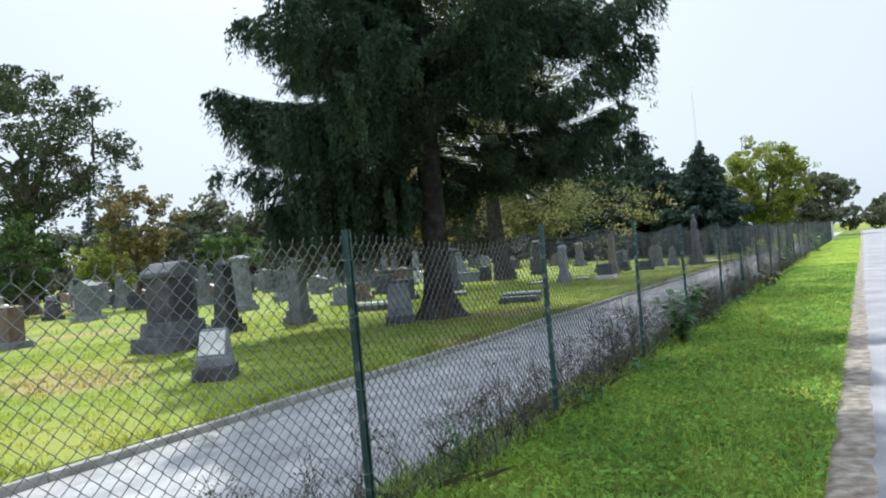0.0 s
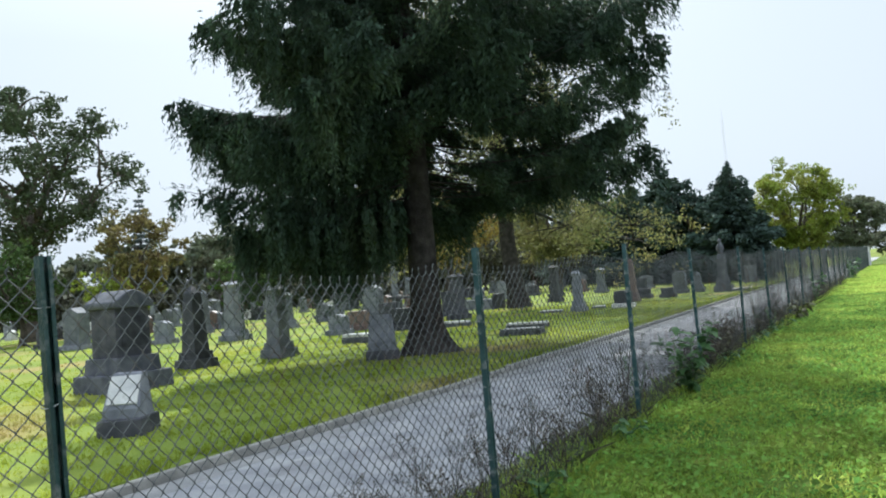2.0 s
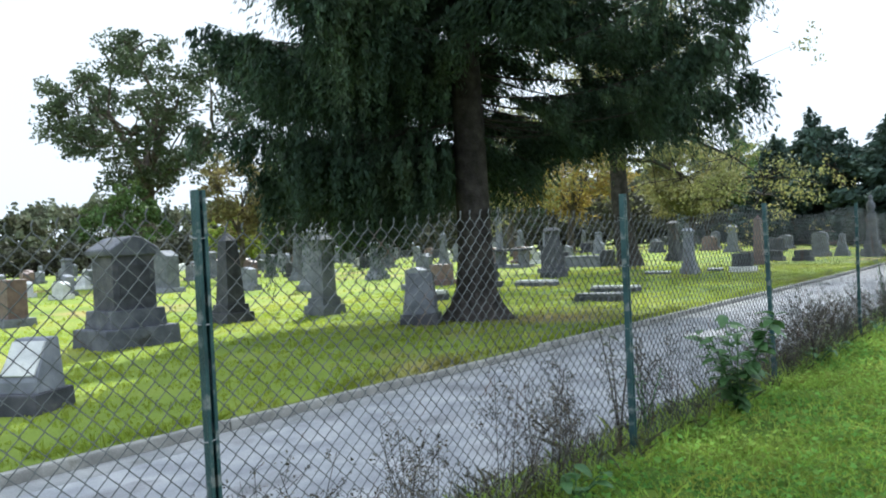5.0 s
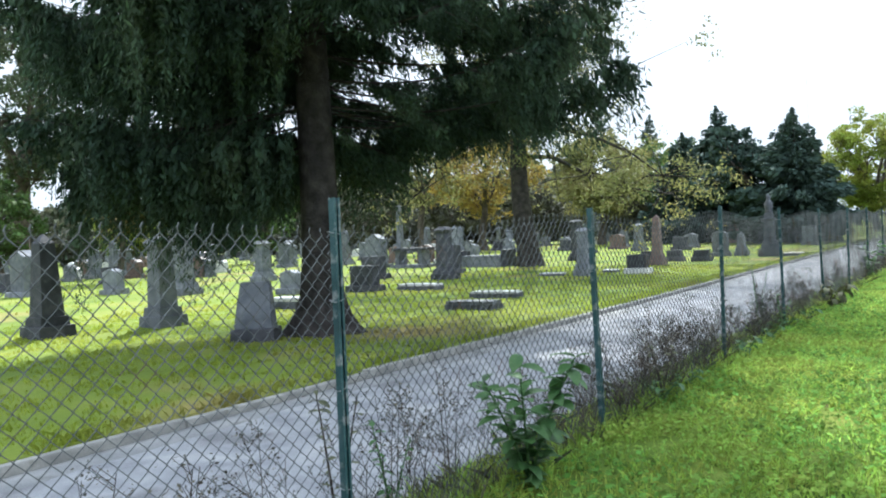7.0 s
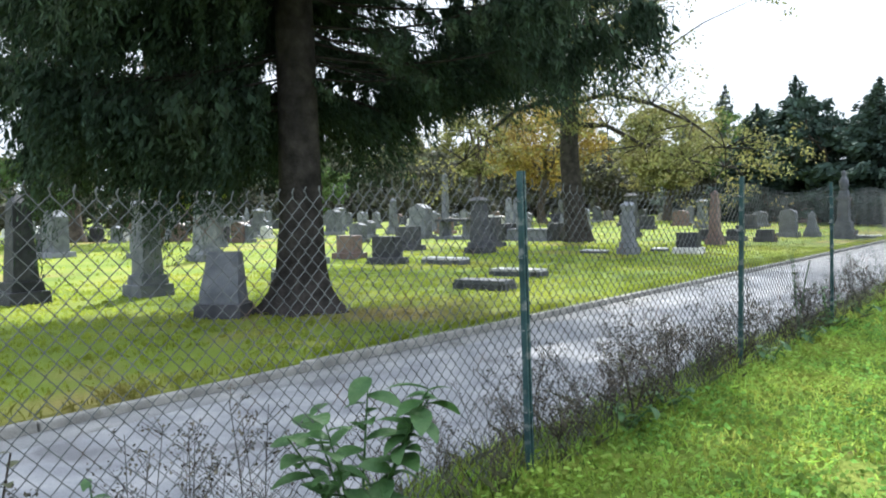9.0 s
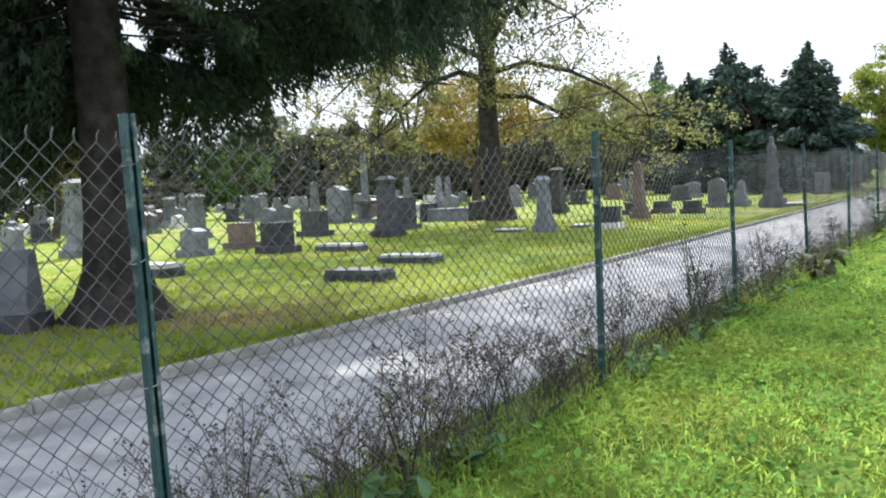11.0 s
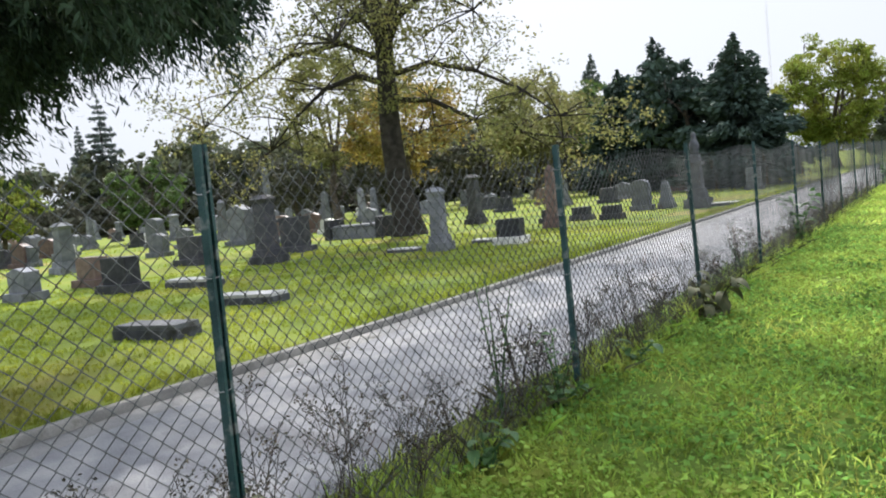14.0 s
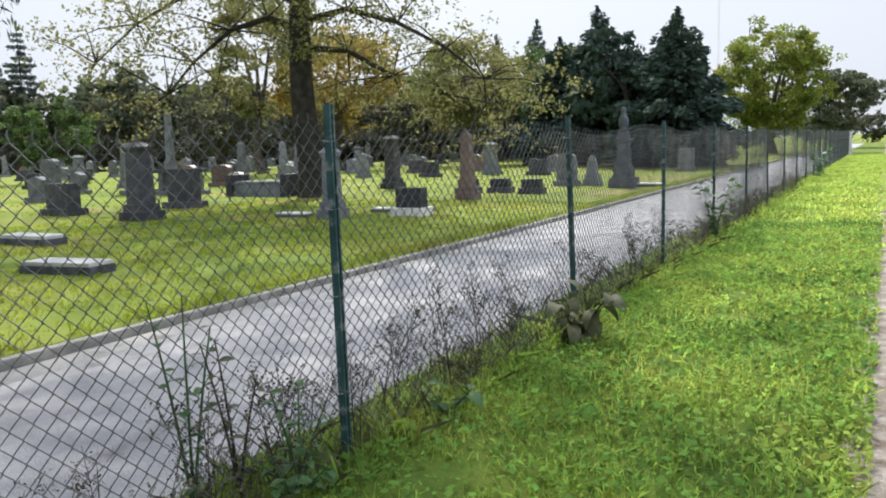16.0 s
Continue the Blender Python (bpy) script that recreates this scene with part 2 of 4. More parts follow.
def frustum(bm, z0, z1, w0, d0, w1, d1, cx=0.0, cy=0.0, dx=0.0, dy=0.0):
    """A block that tapers from w0 x d0 at z0 to w1 x d1 at z1, its top shifted by dx, dy."""
    v = [bm.verts.new((cx + sx * w0 / 2, cy + sy * d0 / 2, z0)) for sx, sy in ((-1, -1), (1, -1), (1, 1), (-1, 1))]
    u = [bm.verts.new((cx + dx + sx * w1 / 2, cy + dy + sy * d1 / 2, z1)) for sx, sy in ((-1, -1), (1, -1), (1, 1), (-1, 1))]
    bm.faces.new(v[::-1])
    bm.faces.new(u)
    for i in range(4):
        bm.faces.new((v[i], v[(i + 1) % 4], u[(i + 1) % 4], u[i]))


def rounded(bm, width=0.015, segments=2):
    bmesh.ops.bevel(bm, geom=list(bm.edges), offset=width, segments=segments, affect="EDGES", profile=0.6, clamp_overlap=True)
    return bm


def prism(bm, outline, y0, y1):
    """An outline in x and z, pushed from y0 to y1."""
    a = [bm.verts.new((x, y0, z)) for x, z in outline]
    b = [bm.verts.new((x, y1, z)) for x, z in outline]
    bm.faces.new(a)
    bm.faces.new(b[::-1])
    n = len(outline)
    for i in range(n):
        bm.faces.new((a[(i + 1) % n], a[i], b[i], b[(i + 1) % n]))


def tubes(paths, sides=6):
    """Tubes along paths of (points, radii) as one array of vertices and faces."""
    V, F, base = [], [], 0
    ang = np.arange(sides) * 2 * math.pi / sides
    for pts, rad in paths:
        pts = np.asarray(pts, float)
        k = len(pts)
        tan = np.gradient(pts, axis=0)
        tan /= np.linalg.norm(tan, axis=1)[:, None] + 1e-9
        ref = np.array([0.0, 0.0, 1.0]) if abs(tan[:, 2]).mean() < 0.8 else np.array([1.0, 0.0, 0.0])
        u = np.cross(tan, ref)
        u /= np.linalg.norm(u, axis=1)[:, None] + 1e-9
        w = np.cross(tan, u)
        ring = pts[:, None, :] + (u[:, None, :] * np.cos(ang)[None, :, None] + w[:, None, :] * np.sin(ang)[None, :, None]) * np.asarray(rad, float)[:, None, None]
        V.append(ring.reshape(-1, 3))
        i = np.arange(k - 1)[:, None] * sides + base
        j = np.arange(sides)[None, :]
        j2 = (j + 1) % sides
        F.append(np.stack([i + j, i + j2, i + sides + j2, i + sides + j], axis=-1).reshape(-1, 4))
        base += k * sides
    return np.concatenate(V), np.concatenate(F)


def leaf_quads(centres, size, r, flat=0.0, stretch=0.5, direction=None):
    """A rhombic leaf at each centre, turned at random or along a direction."""
    n = len(centres)
    a = r.normal(size=(n, 3)) if direction is None else direction + r.normal(size=(n, 3)) * 0.35
    a /= np.linalg.norm(a, axis=1)[:, None]
    b = np.cross(a, r.normal(size=(n, 3)))
    b[:, 2] *= 1 - flat
    b /= np.linalg.norm(b, axis=1)[:, None]
    s = (size * r.uniform(0.6, 1.3, n))[:, None]
    stretch = np.broadcast_to(np.asarray(stretch, float), (n,))[:, None]
    V = np.stack([centres - a * s, centres + b * s * stretch, centres + a * s, centres - b * s * stretch], axis=1).reshape(-1, 3)
    F = np.arange(n * 4).reshape(-1, 4)
    return V, F


# ---- ground, lane, path ----
def lawn_height(x):
    return 0.06 + 0.006 * (min(-x, 30.0) - 6.0) if x < -5.7 else 0.0


def build_ground():
    xs = [-900, -300, -120, -60, -45, -30, -24, -18, -14, -10, -8, -5.76, -5.70, 0, 3.3, 60, 900]
    ys = [-400, -120, -60, -30, -10, 0, 10, 20, 30, 40, 50, 70, 100, 160, 300, 1200]
    V = [(x, y, (lawn_height(x) if x < -5.72 else (-0.06 if x < 3 else 0.0))) for y in ys for x in xs]
    w = len(xs)
    F = [(j * w + i, j * w + i + 1, (j + 1) * w + i + 1, (j + 1) * w + i) for j in range(len(ys) - 1) for i in range(w - 1)]
    tagged(put("ground", mesh_from("ground", V, F, M_LAWN)), "sunlit mown cemetery lawn with dry patches", "lawn", kind="structure")


def strip(name, x0, x1, y0, y1, z, material, thick, nx, ny, bumpy, ragged, label, category, bend=0.0):
    """A slab along the walk with a slightly uneven top and ragged sides."""
    V, F = [], []
    for j in range(ny + 1):
        y = y0 + (y1 - y0) * j / ny
        a = x0 + ragged[0] * noise.noise((y * 1.7, 3.0, 1.0)) + ragged[0] * 0.6 * noise.noise((y * 6, 8.0, 1.0))
        shift = bend * min(1, max(0, (y - 9) / 10))
        a += shift
        b = x1 + ragged[1] * noise.noise((y * 1.7, 7.0, 1.0)) + ragged[1] * 0.6 * noise.noise((y * 6, 9.0, 1.0))
        row = [a + (b - a) * i / nx for i in range(nx + 1)]
        V.append((row[0], y, z - thick))
        V += [(x, y, z + bumpy * noise.noise((x * 2.1, y * 2.1, 0.3)) - (0.012 if i in (0, nx) else 0)) for i, x in enumerate(row)]
        V.append((row[-1], y, z - thick))
    w = nx + 3
    for j in range(ny):
        for i in range(w - 1):
            F.append((j * w + i, j * w + i + 1, (j + 1) * w + i + 1, (j + 1) * w + i))
    return tagged(put(name, mesh_from(name, V, F, material, True)), label, category, kind="structure")


build_ground()
strip("road", -5.58, -2.72, -25, 140, 0.0, M_LANE, 0.05, 10, 330, 0.012, (0, 0.05), "pale grey worn asphalt cemetery lane", "road")
strip("gutter", -5.585, -5.16, -25, 140, 0.006, M_GUTTER, 0.05, 3, 330, 0.008, (0, 0.02), "weathered concrete gutter strip beside the curb", "gutter")
strip("gutter_joint", -5.175, -5.135, -25, 140, 0.0085, M_GRIT, 0.03, 1, 1300, 0.006, (0.05, 0.05), "dark ragged joint between gutter and lane", "joint")
strip("verge", -2.80, -0.10, -25, 140, 0.012, M_VERGE, 0.06, 14, 500, 0.03, (0.03, 0.0), "grass verge between fence and path", "grass")
strip("path_edge", -0.24, 0.12, -25, 140, 0.016, M_GRIT, 0.07, 4, 900, 0.006, (0.10, 0.04), "gritty crumbling edge of the path", "path edge", -0.10)
strip("pavement", -0.12, 3.2, -25, 140, 0.022, M_PATH, 0.075, 8, 700, 0.006, (0.05, 0.06), "grey asphalt footpath with crumbling edge", "path", -0.10)

curb = base_of("curb", 0, 0, 0, "low weathered concrete curb along the cemetery lane", "curb", kind="structure")
CURB_LEN = 2.4
bm = bmesh.new()
frustum(bm, -0.05, 0.068, 0.115, CURB_LEN - 0.012, 0.09, CURB_LEN - 0.012)
rounded(bm, 0.018, 2)
curb_mesh = bpy.data.meshes.new("curb_stone")
bm.to_mesh(curb_mesh)
bm.free()
curb_mesh.materials.append(M_CURB)
for i in range(46):
    put("curb_stone", curb_mesh, curb, m=pose(-5.65 + rng.normal() * 0.006, -14 + i * CURB_LEN, rng.normal() * 0.006, 0, rng.normal() * 1.0, rng.normal() * 0.25))


# ---- chain-link fence ----
FENCE_X, BAY, TOP = -2.38, 3.05, 1.575


def wire_panel(seed, pitch=0.0381, radius=0.0031):
    """Woven diamond mesh of one bay: zigzag strands that touch their neighbours, with twisted barbs on top."""
    r = np.random.default_rng(seed)
    n = int(round(BAY / pitch))
    rows = int(TOP / pitch)
    zs = 0.02 + np.arange(rows + 1) * (TOP - 0.03) / rows
    paths = []
    sag = lambda y, z: 0.035 * math.sin(y * 2.06 + seed) * (z / TOP) ** 2 - 0.02 * math.sin(math.pi * y / BAY) * (z / TOP)
    bulge = lambda y, z: 0.03 * math.sin(math.pi * y / BAY) * math.sin(2.5 * z + seed)
    for i in range(n):
        side = (np.arange(rows + 1) + i) % 2
        ys = i * pitch + side * pitch
        pts = [(0.004 * (1 if s else -1) + bulge(y, z), y, z + sag(y, z)) for y, z, s in zip(ys, zs, side)]
        rad = [radius] * len(pts)
        if side[-1] == 1:
            x, y, z = pts[-1]
            lean = r.normal() * 0.004
            pts += [(x, y - 0.003 + lean, z + 0.018), (x + r.normal() * 0.004, y + 0.006 + lean, z + 0.036)]
            rad += [radius * 1.3, radius]
        paths.append((pts, rad))
    for z in (0.06,):
        paths.append(([(0.008 + bulge(y, z), y, z + sag(y, z)) for y in np.linspace(0, BAY, 14)], [0.0018] * 14))
    V, F = tubes(paths, 3)
    return mesh_from("wire_mesh", V, F, M_WIRE)


def post_mesh():
    """A steel channel post: web, two flanges and returned lips, slightly worn on top."""
    bm = bmesh.new()
    w, d, t = 0.040, 0.034, 0.005
    out = [(-w/2, -d/2), (w/2, -d/2), (w/2, d/2), (w/2 - 0.013, d/2), (w/2 - 0.013, d/2 - t), (w/2 - t, d/2 - t), (w/2 - t, -d/2 + t), (-w/2 + t, -d/2 + t), (-w/2 + t, d/2 - t), (-w/2 + 0.013, d/2 - t), (-w/2 + 0.013, d/2), (-w/2, d/2)]
    rings = []
    for z in (-0.12, 0.5, 1.1, 1.664):
        rings.append([bm.verts.new((y, -x, z)) for x, y in out])
    n = len(out)
    for a, b in zip(rings, rings[1:]):
        for i in range(n):
            bm.faces.new((a[i], a[(i + 1) % n], b[(i + 1) % n], b[i]))
    bm.faces.new(rings[-1])
    bm.faces.new(rings[0][::-1])
    bmesh.ops.recalc_face_normals(bm, faces=bm.faces)
    me = bpy.data.meshes.new("post")
    bm.to_mesh(me)
    bm.free()
    me.materials.append(M_POST)
    return me


def tie_mesh():
    V, F = tubes([([(0.030 * math.cos(a), 0.030 * math.sin(a), 0.004 * math.sin(2 * a)) for a in np.linspace(0, 2 * math.pi, 13)], [0.0022] * 13)], 4)
    return mesh_from("wire_tie", V, F, M_TIE)


fence = base_of("chain_link_fence", FENCE_X, 0, 0, "tall chain-link fence with green steel posts along the lane", "fence")
panels, far_panel, the_post, the_tie = [wire_panel(s) for s in (1, 2, 3, 4)], wire_panel(5, 0.0762, 0.0036), post_mesh(), tie_mesh()
POST_Y = {0: 3.60, 1: 6.49, 2: 9.60, 3: 12.43, 4: 15.70, 5: 18.70, 6: 21.83, 7: 24.77}
for k in range(-5, 24):
    y = POST_Y.get(k, 3.4 + BAY * k)
    p = put("post", the_post, fence, m=pose(0.030, y, 0.045 if k == 2 else 0.012 * rng.normal(), -0.4 if k == 4 else rng.normal() * 0.7, rng.normal() * 0.7, rng.normal() * 3))
    for z in (0.35, 0.8, 1.2, 1.5):
        put("wire_tie", the_tie, p, m=pose(-0.012, 0, z, 8 * rng.normal(), 6 * rng.normal(), 0))
    bay_len = POST_Y.get(k + 1, 3.4 + BAY * (k + 1)) - y
    put("wire_mesh", panels[(k * 3) % 4] if -3 < k < 10 else far_panel, fence, m=pose(0, y, 0.0) @ Matrix.Diagonal((1, bay_len / BAY, 1, 1)))
end_post = base_of("gate_post", FENCE_X, 3.4 + BAY * 24, 0, "pale thick post at the far end of the fence", "post")
bm = bmesh.new()
frustum(bm, -0.05, 1.55, 0.34, 0.34, 0.30, 0.30)
part("shaft", rounded(bm, 0.02), M_WHITE, end_post)
bm = bmesh.new()
frustum(bm, 1.55, 1.63, 0.40, 0.40, 0.36, 0.36)
part("cap", rounded(bm, 0.015), M_CURB, end_post)


# ---- gravestones ----
def stone_upright(name, x, y, w, h, d, material, label, top="arch", base=True, group="gravestones", turn=0.0, base_mat=None):
    g = base_of(name, x, y, lawn_height(x), label, "gravestone", group, turn=turn)
    z0 = 0.0
    if base:
        bm = bmesh.new()
        frustum(bm, -0.08, 0.17, w * 1.28, d * 1.7, w * 1.24, d * 1.6)
        part("base", rounded(bm, 0.014), base_mat or material, g)
        z0 = 0.168
    bm = bmesh.new()
    if top == "arch":
        rise = min(0.18, h * 0.2)
        outline = [(-w / 2, z0)] + [(-w / 2 * math.cos(a), h - rise + rise * math.sin(a)) for a in np.linspace(0, math.pi, 9)] + [(w / 2, z0)]
    elif top == "gable":
        outline = [(-w / 2, z0), (-w / 2, h * 0.86), (0, h), (w / 2, h * 0.86), (w / 2, z0)]
    elif top == "serp":
        outline = [(-w / 2, z0), (-w / 2, h * 0.88), (-w * 0.32, h * 0.92), (-w * 0.18, h * 0.97), (0, h), (w * 0.18, h * 0.97), (w * 0.32, h * 0.92), (w / 2, h * 0.88), (w / 2, z0)]
    else:
        outline = [(-w / 2, z0), (-w / 2, h), (w / 2, h), (w / 2, z0)]
    prism(bm, outline, -d / 2, d / 2)
    bmesh.ops.recalc_face_normals(bm, faces=bm.faces)
    body = part("tablet", rounded(bm, 0.012, 1), material, g)
    return g


def stone_obelisk(name, x, y, s, h, material, label, group="gravestones", cap="point", turn=0.0):
    g = base_of(name, x, y, lawn_height(x), label, "gravestone", group, turn=turn)
    bm = bmesh.new()
    frustum(bm, -0.08, 0.2, s * 1.5, s * 1.5, s * 1.42, s * 1.42)
    part("base", rounded(bm, 0.014), material, g)
    bm = bmesh.new()
    frustum(bm, 0.198, 0.36, s * 1.18, s * 1.18, s * 1.1, s * 1.1)
    part("plinth", rounded(bm, 0.012), material, g)
    bm = bmesh.new()
    if cap == "point":
        frustum(bm, 0.358, h - s * 0.35, s * 0.92, s * 0.92, s * 0.6, s * 0.6)
        part("shaft", rounded(bm, 0.01), material, g)
        bm = bmesh.new()
        frustum(bm, h - s * 0.352, h, s * 0.6, s * 0.6, 0.03, 0.03)
        part("tip", bm, material, g)
    else:
        frustum(bm, 0.358, h - 0.2, s * 0.9, s * 0.9, s * 0.74, s * 0.74)
        part("shaft", rounded(bm, 0.01), material, g)
        bm = bmesh.new()
        frustum(bm, h - 0.202, h - 0.1, s * 0.8, s * 0.8, s * 1.0, s * 1.0)
        frustum(bm, h - 0.1, h, s * 1.0, s * 1.0, s * 0.45, s * 0.45)
        part("cap", bm, material, g)
    return g


def stone_slab(name, x, y, w, d, h, material, label, tilt=0.0, turn=0.0):
    g = base_of(name, x, y, lawn_height(x), label, "grave marker", "flat grave slabs", turn=turn)
    # the shaded side of the slab is painted: darker stone below the top
    bm = bmesh.new()
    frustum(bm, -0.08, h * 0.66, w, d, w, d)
    part("kerb", rounded(bm, 0.012), M_MID, g, "slab side darkened as in shade")
    bm = bmesh.new()
    frustum(bm, h * 0.655, h, w * 0.97, d * 0.97, w * 0.95, d * 0.95, dy=tilt)
    part("top_slab", rounded(bm, 0.012), material, g)
    return g


def stone_slant(name, x, y, w, h, d, material, label, plate=None, turn=0.0):
    g = base_of(name, x, y, lawn_height(x), label, "gravestone", "gravestones", turn=turn)
    bm = bmesh.new()
    frustum(bm, -0.08, 0.19, w * 1.25, d * 1.5, w * 1.2, d * 1.42)
    part("base", rounded(bm, 0.018), M_DARK if material is not M_WHITE else material, g)
    bm = bmesh.new()
    v = [(-d / 2, 0.188), (d / 2, 0.188), (d / 2, h), (d * 0.08, h), (-d / 2, 0.188 + (h - 0.188) * 0.22)]
    half = lambda z: w / 2 * (1.06 - 0.24 * (z - 0.188) / (h - 0.188))   # narrower towards the top
    a = [bm.verts.new((-half(z), yy, z)) for yy, z in v]
    b = [bm.verts.new((half(z), yy, z)) for yy, z in v]
    bm.faces.new(a[::-1])
    bm.faces.new(b)
    for i in range(5):
        bm.faces.new((a[i], a[(i + 1) % 5], b[(i + 1) % 5], b[i]))
    bmesh.ops.recalc_face_normals(bm, faces=bm.faces)
    part("slant_block", rounded(bm, 0.012), material, g)
    if plate:
        lo, hi = Vector((0, -d / 2, 0.188 + (h - 0.188) * 0.22)), Vector((0, d * 0.08, h))
        mid = lo.lerp(hi, 0.52)
        bm = bmesh.new()
        frustum(bm, 0, 0.014, w * 0.84, (hi - lo).length * 0.8, w * 0.82, (hi - lo).length * 0.78)
        ob = part("inscription_plate", bm, plate, g, "pale polished inscription plate")
        ob.matrix_basis = Matrix.Translation(mid + Vector((0, -0.003, 0.003))) @ Matrix.Rotation(math.atan2(hi.z - lo.z, hi.y - lo.y), 4, "X")
    return g


def big_monument(x, y):
    g = base_of("family_monument", x, y, lawn_height(x), "large dark granite family monument with rough gabled cap", "gravestone", "gravestones")
    bm = bmesh.new()
    frustum(bm, -0.1, 0.30, 1.10, 1.28, 1.06, 1.24)
    part("base", rounded(bm, 0.03), M_MID, g, "rough-hewn grey granite base")
    bm = bmesh.new()
    frustum(bm, 0.298, 0.58, 0.86, 0.95, 0.80, 0.90)
    part("plinth", rounded(bm, 0.02), M_MID, g)
    bm = bmesh.new()
    frustum(bm, 0.578, 1.42, 0.66, 0.72, 0.64, 0.70)
    part("die", rounded(bm, 0.012), M_DARK, g, "polished dark granite die")
    bm = bmesh.new()
    outline = [(-0.40, 1.418), (-0.42, 1.45), (-0.42, 1.53), (-0.30, 1.60), (-0.14, 1.70), (0.0, 1.735), (0.14, 1.70), (0.30, 1.60), (0.42, 1.53), (0.42, 1.45), (0.40, 1.418)]
    prism(bm, outline, -0.40, 0.40)
    bmesh.ops.rotate(bm, verts=bm.verts, cent=(0, 0, 0), matrix=Matrix.Rotation(radians(90), 3, "Z"))
    bmesh.ops.recalc_face_normals(bm, faces=bm.faces)
    part("cap", rounded(bm, 0.02, 1), M_MID, g, "rough pale granite pediment cap")
    bm = bmesh.new()
    frustum(bm, 0.75, 1.27, 0.016, 0.50, 0.016, 0.50, cx=0.332)
    part("panel", bm, M_DARK, g)


def tall_monument(x, y):
    g = base_of("tiered_monument", x, y, lawn_height(x), "tall tiered dark grey granite monument with finial", "gravestone", "gravestones")
    for nm, z0, z1, a, b in (("base", -0.08, 0.3, 0.78, 0.74), ("plinth", 0.298, 0.62, 0.56, 0.5), ("die", 0.618, 1.35, 0.38, 0.34), ("cornice", 1.348, 1.46, 0.42, 0.48), ("pedestal", 1.458, 1.7, 0.34, 0.26)):
        bm = bmesh.new()
        frustum(bm, z0, z1, a, a, b, b)
        part(nm, rounded(bm, 0.015), M_MID, g)
    prof = [(0.0, 1.698), (0.15, 1.698), (0.12, 1.78), (0.16, 1.9), (0.15, 2.05), (0.09, 2.16), (0.07, 2.22), (0.09, 2.29), (0.06, 2.38), (0.0, 2.42)]
    V = [(r * math.cos(a), r * math.sin(a), z) for r, z in prof for a in np.arange(10) * 2 * math.pi / 10]
    F = [(i * 10 + j, i * 10 + (j + 1) % 10, (i + 1) * 10 + (j + 1) % 10, (i + 1) * 10 + j) for i in range(len(prof) - 1) for j in range(10)]
    put("finial", mesh_from("finial", V, F, M_MID, True), g)


def table_tomb(x, y, w, d, h, material, label):
    g = base_of("table_tomb", x, y, lawn_height(x), label, "tomb", "gravestones")
    bm = bmesh.new()
    frustum(bm, -0.08, 0.14, w * 1.05, d * 1.2, w * 1.03, d * 1.15)
    part("base", rounded(bm, 0.015), M_GREY, g)
    for sx in (-1, 1):
        bm = bmesh.new()
        frustum(bm, 0.138, h - 0.12, 0.22, d * 0.8, 0.2, d * 0.75, cx=sx * w * 0.36)
        part("support", rounded(bm, 0.012), M_GREY, g)
    bm = bmesh.new()
    frustum(bm, h - 0.122, h, w, d, w * 0.98, d * 0.95)
    part("top", rounded(bm, 0.015), material, g)


def low_tomb(x, y, w, d, h):
    g = base_of("low_tomb", x, y, lawn_height(x), "long low grey granite tomb with end blocks", "tomb", "gravestones")
    bm = bmesh.new()
    frustum(bm, -0.08, h * 0.72, w, d, w * 0.98, d * 0.9)
    part("body", rounded(bm, 0.02), M_GREY, g)
    bm = bmesh.new()
    frustum(bm, h * 0.718, h * 0.86, w * 1.02, d * 1.02, w * 0.96, d * 0.9)
    part("lid", rounded(bm, 0.015), M_GREY, g)
    for sx in (-1, 1):
        bm = bmesh.new()
        frustum(bm, -0.08, h * 1.25, 0.3, d * 1.1, 0.26, d, cx=sx * (w / 2 + 0.17))
        part("end_block", rounded(bm, 0.02), M_DARK, g)


big_monument(-12.0, 11.35)
stone_slant("slant_marker", -7.85, 8.15, 0.42, 0.68, 0.40, M_GREY, "small grey slant marker with pale plate on lawn", M_WHITE, turn=30)
stone_slant("slant_marker", -9.1, 15.15, 0.54, 0.88, 0.34, M_GREY, "grey granite slant marker beside the spruce trunk", turn=32)
stone_upright("headstone", -18.44, 12.15, 0.75, 1.02, 0.42, M_BROWN, "broad red-brown headstone on grey base", "flat", base_mat=M_GREY)
stone_upright("headstone", -26.57, 20.78, 0.9, 1.55, 0.5, M_GREY, "tall weathered grey headstone", "gable")
stone_obelisk("obelisk", -13.4, 14.3, 0.45, 1.78, M_DARK, "dark tapered granite obelisk on stepped base")
stone_obelisk("obelisk", -12.6, 16.05, 0.43, 1.66, M_GREY, "grey granite pillar monument with cap", cap="block")
stone_obelisk("obelisk", -19.82, 21.98, 0.56, 2.0, M_GREY, "pale grey granite column monument", cap="block")
stone_upright("headstone", -15.8, 22.5, 0.62, 0.66, 0.34, M_GREY, "small grey granite headstone with rounded top", "serp")
stone_upright("headstone", -16.4, 24.4, 0.72, 0.66, 0.34, M_BROWN, "low red-brown granite headstone", "flat")
stone_upright("headstone", -13.95, 23.4, 0.78, 0.70, 0.34, M_DARK, "low dark granite block headstone", "flat")
stone_upright("headstone", -17.7, 28.3, 0.85, 0.78, 0.36, M_DARK, "low dark granite headstone", "flat")
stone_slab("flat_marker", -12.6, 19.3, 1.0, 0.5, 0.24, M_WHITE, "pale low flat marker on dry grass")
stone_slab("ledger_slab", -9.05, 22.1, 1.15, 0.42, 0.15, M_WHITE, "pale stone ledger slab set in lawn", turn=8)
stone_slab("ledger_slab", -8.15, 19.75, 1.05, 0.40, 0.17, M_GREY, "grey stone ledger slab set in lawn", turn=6)
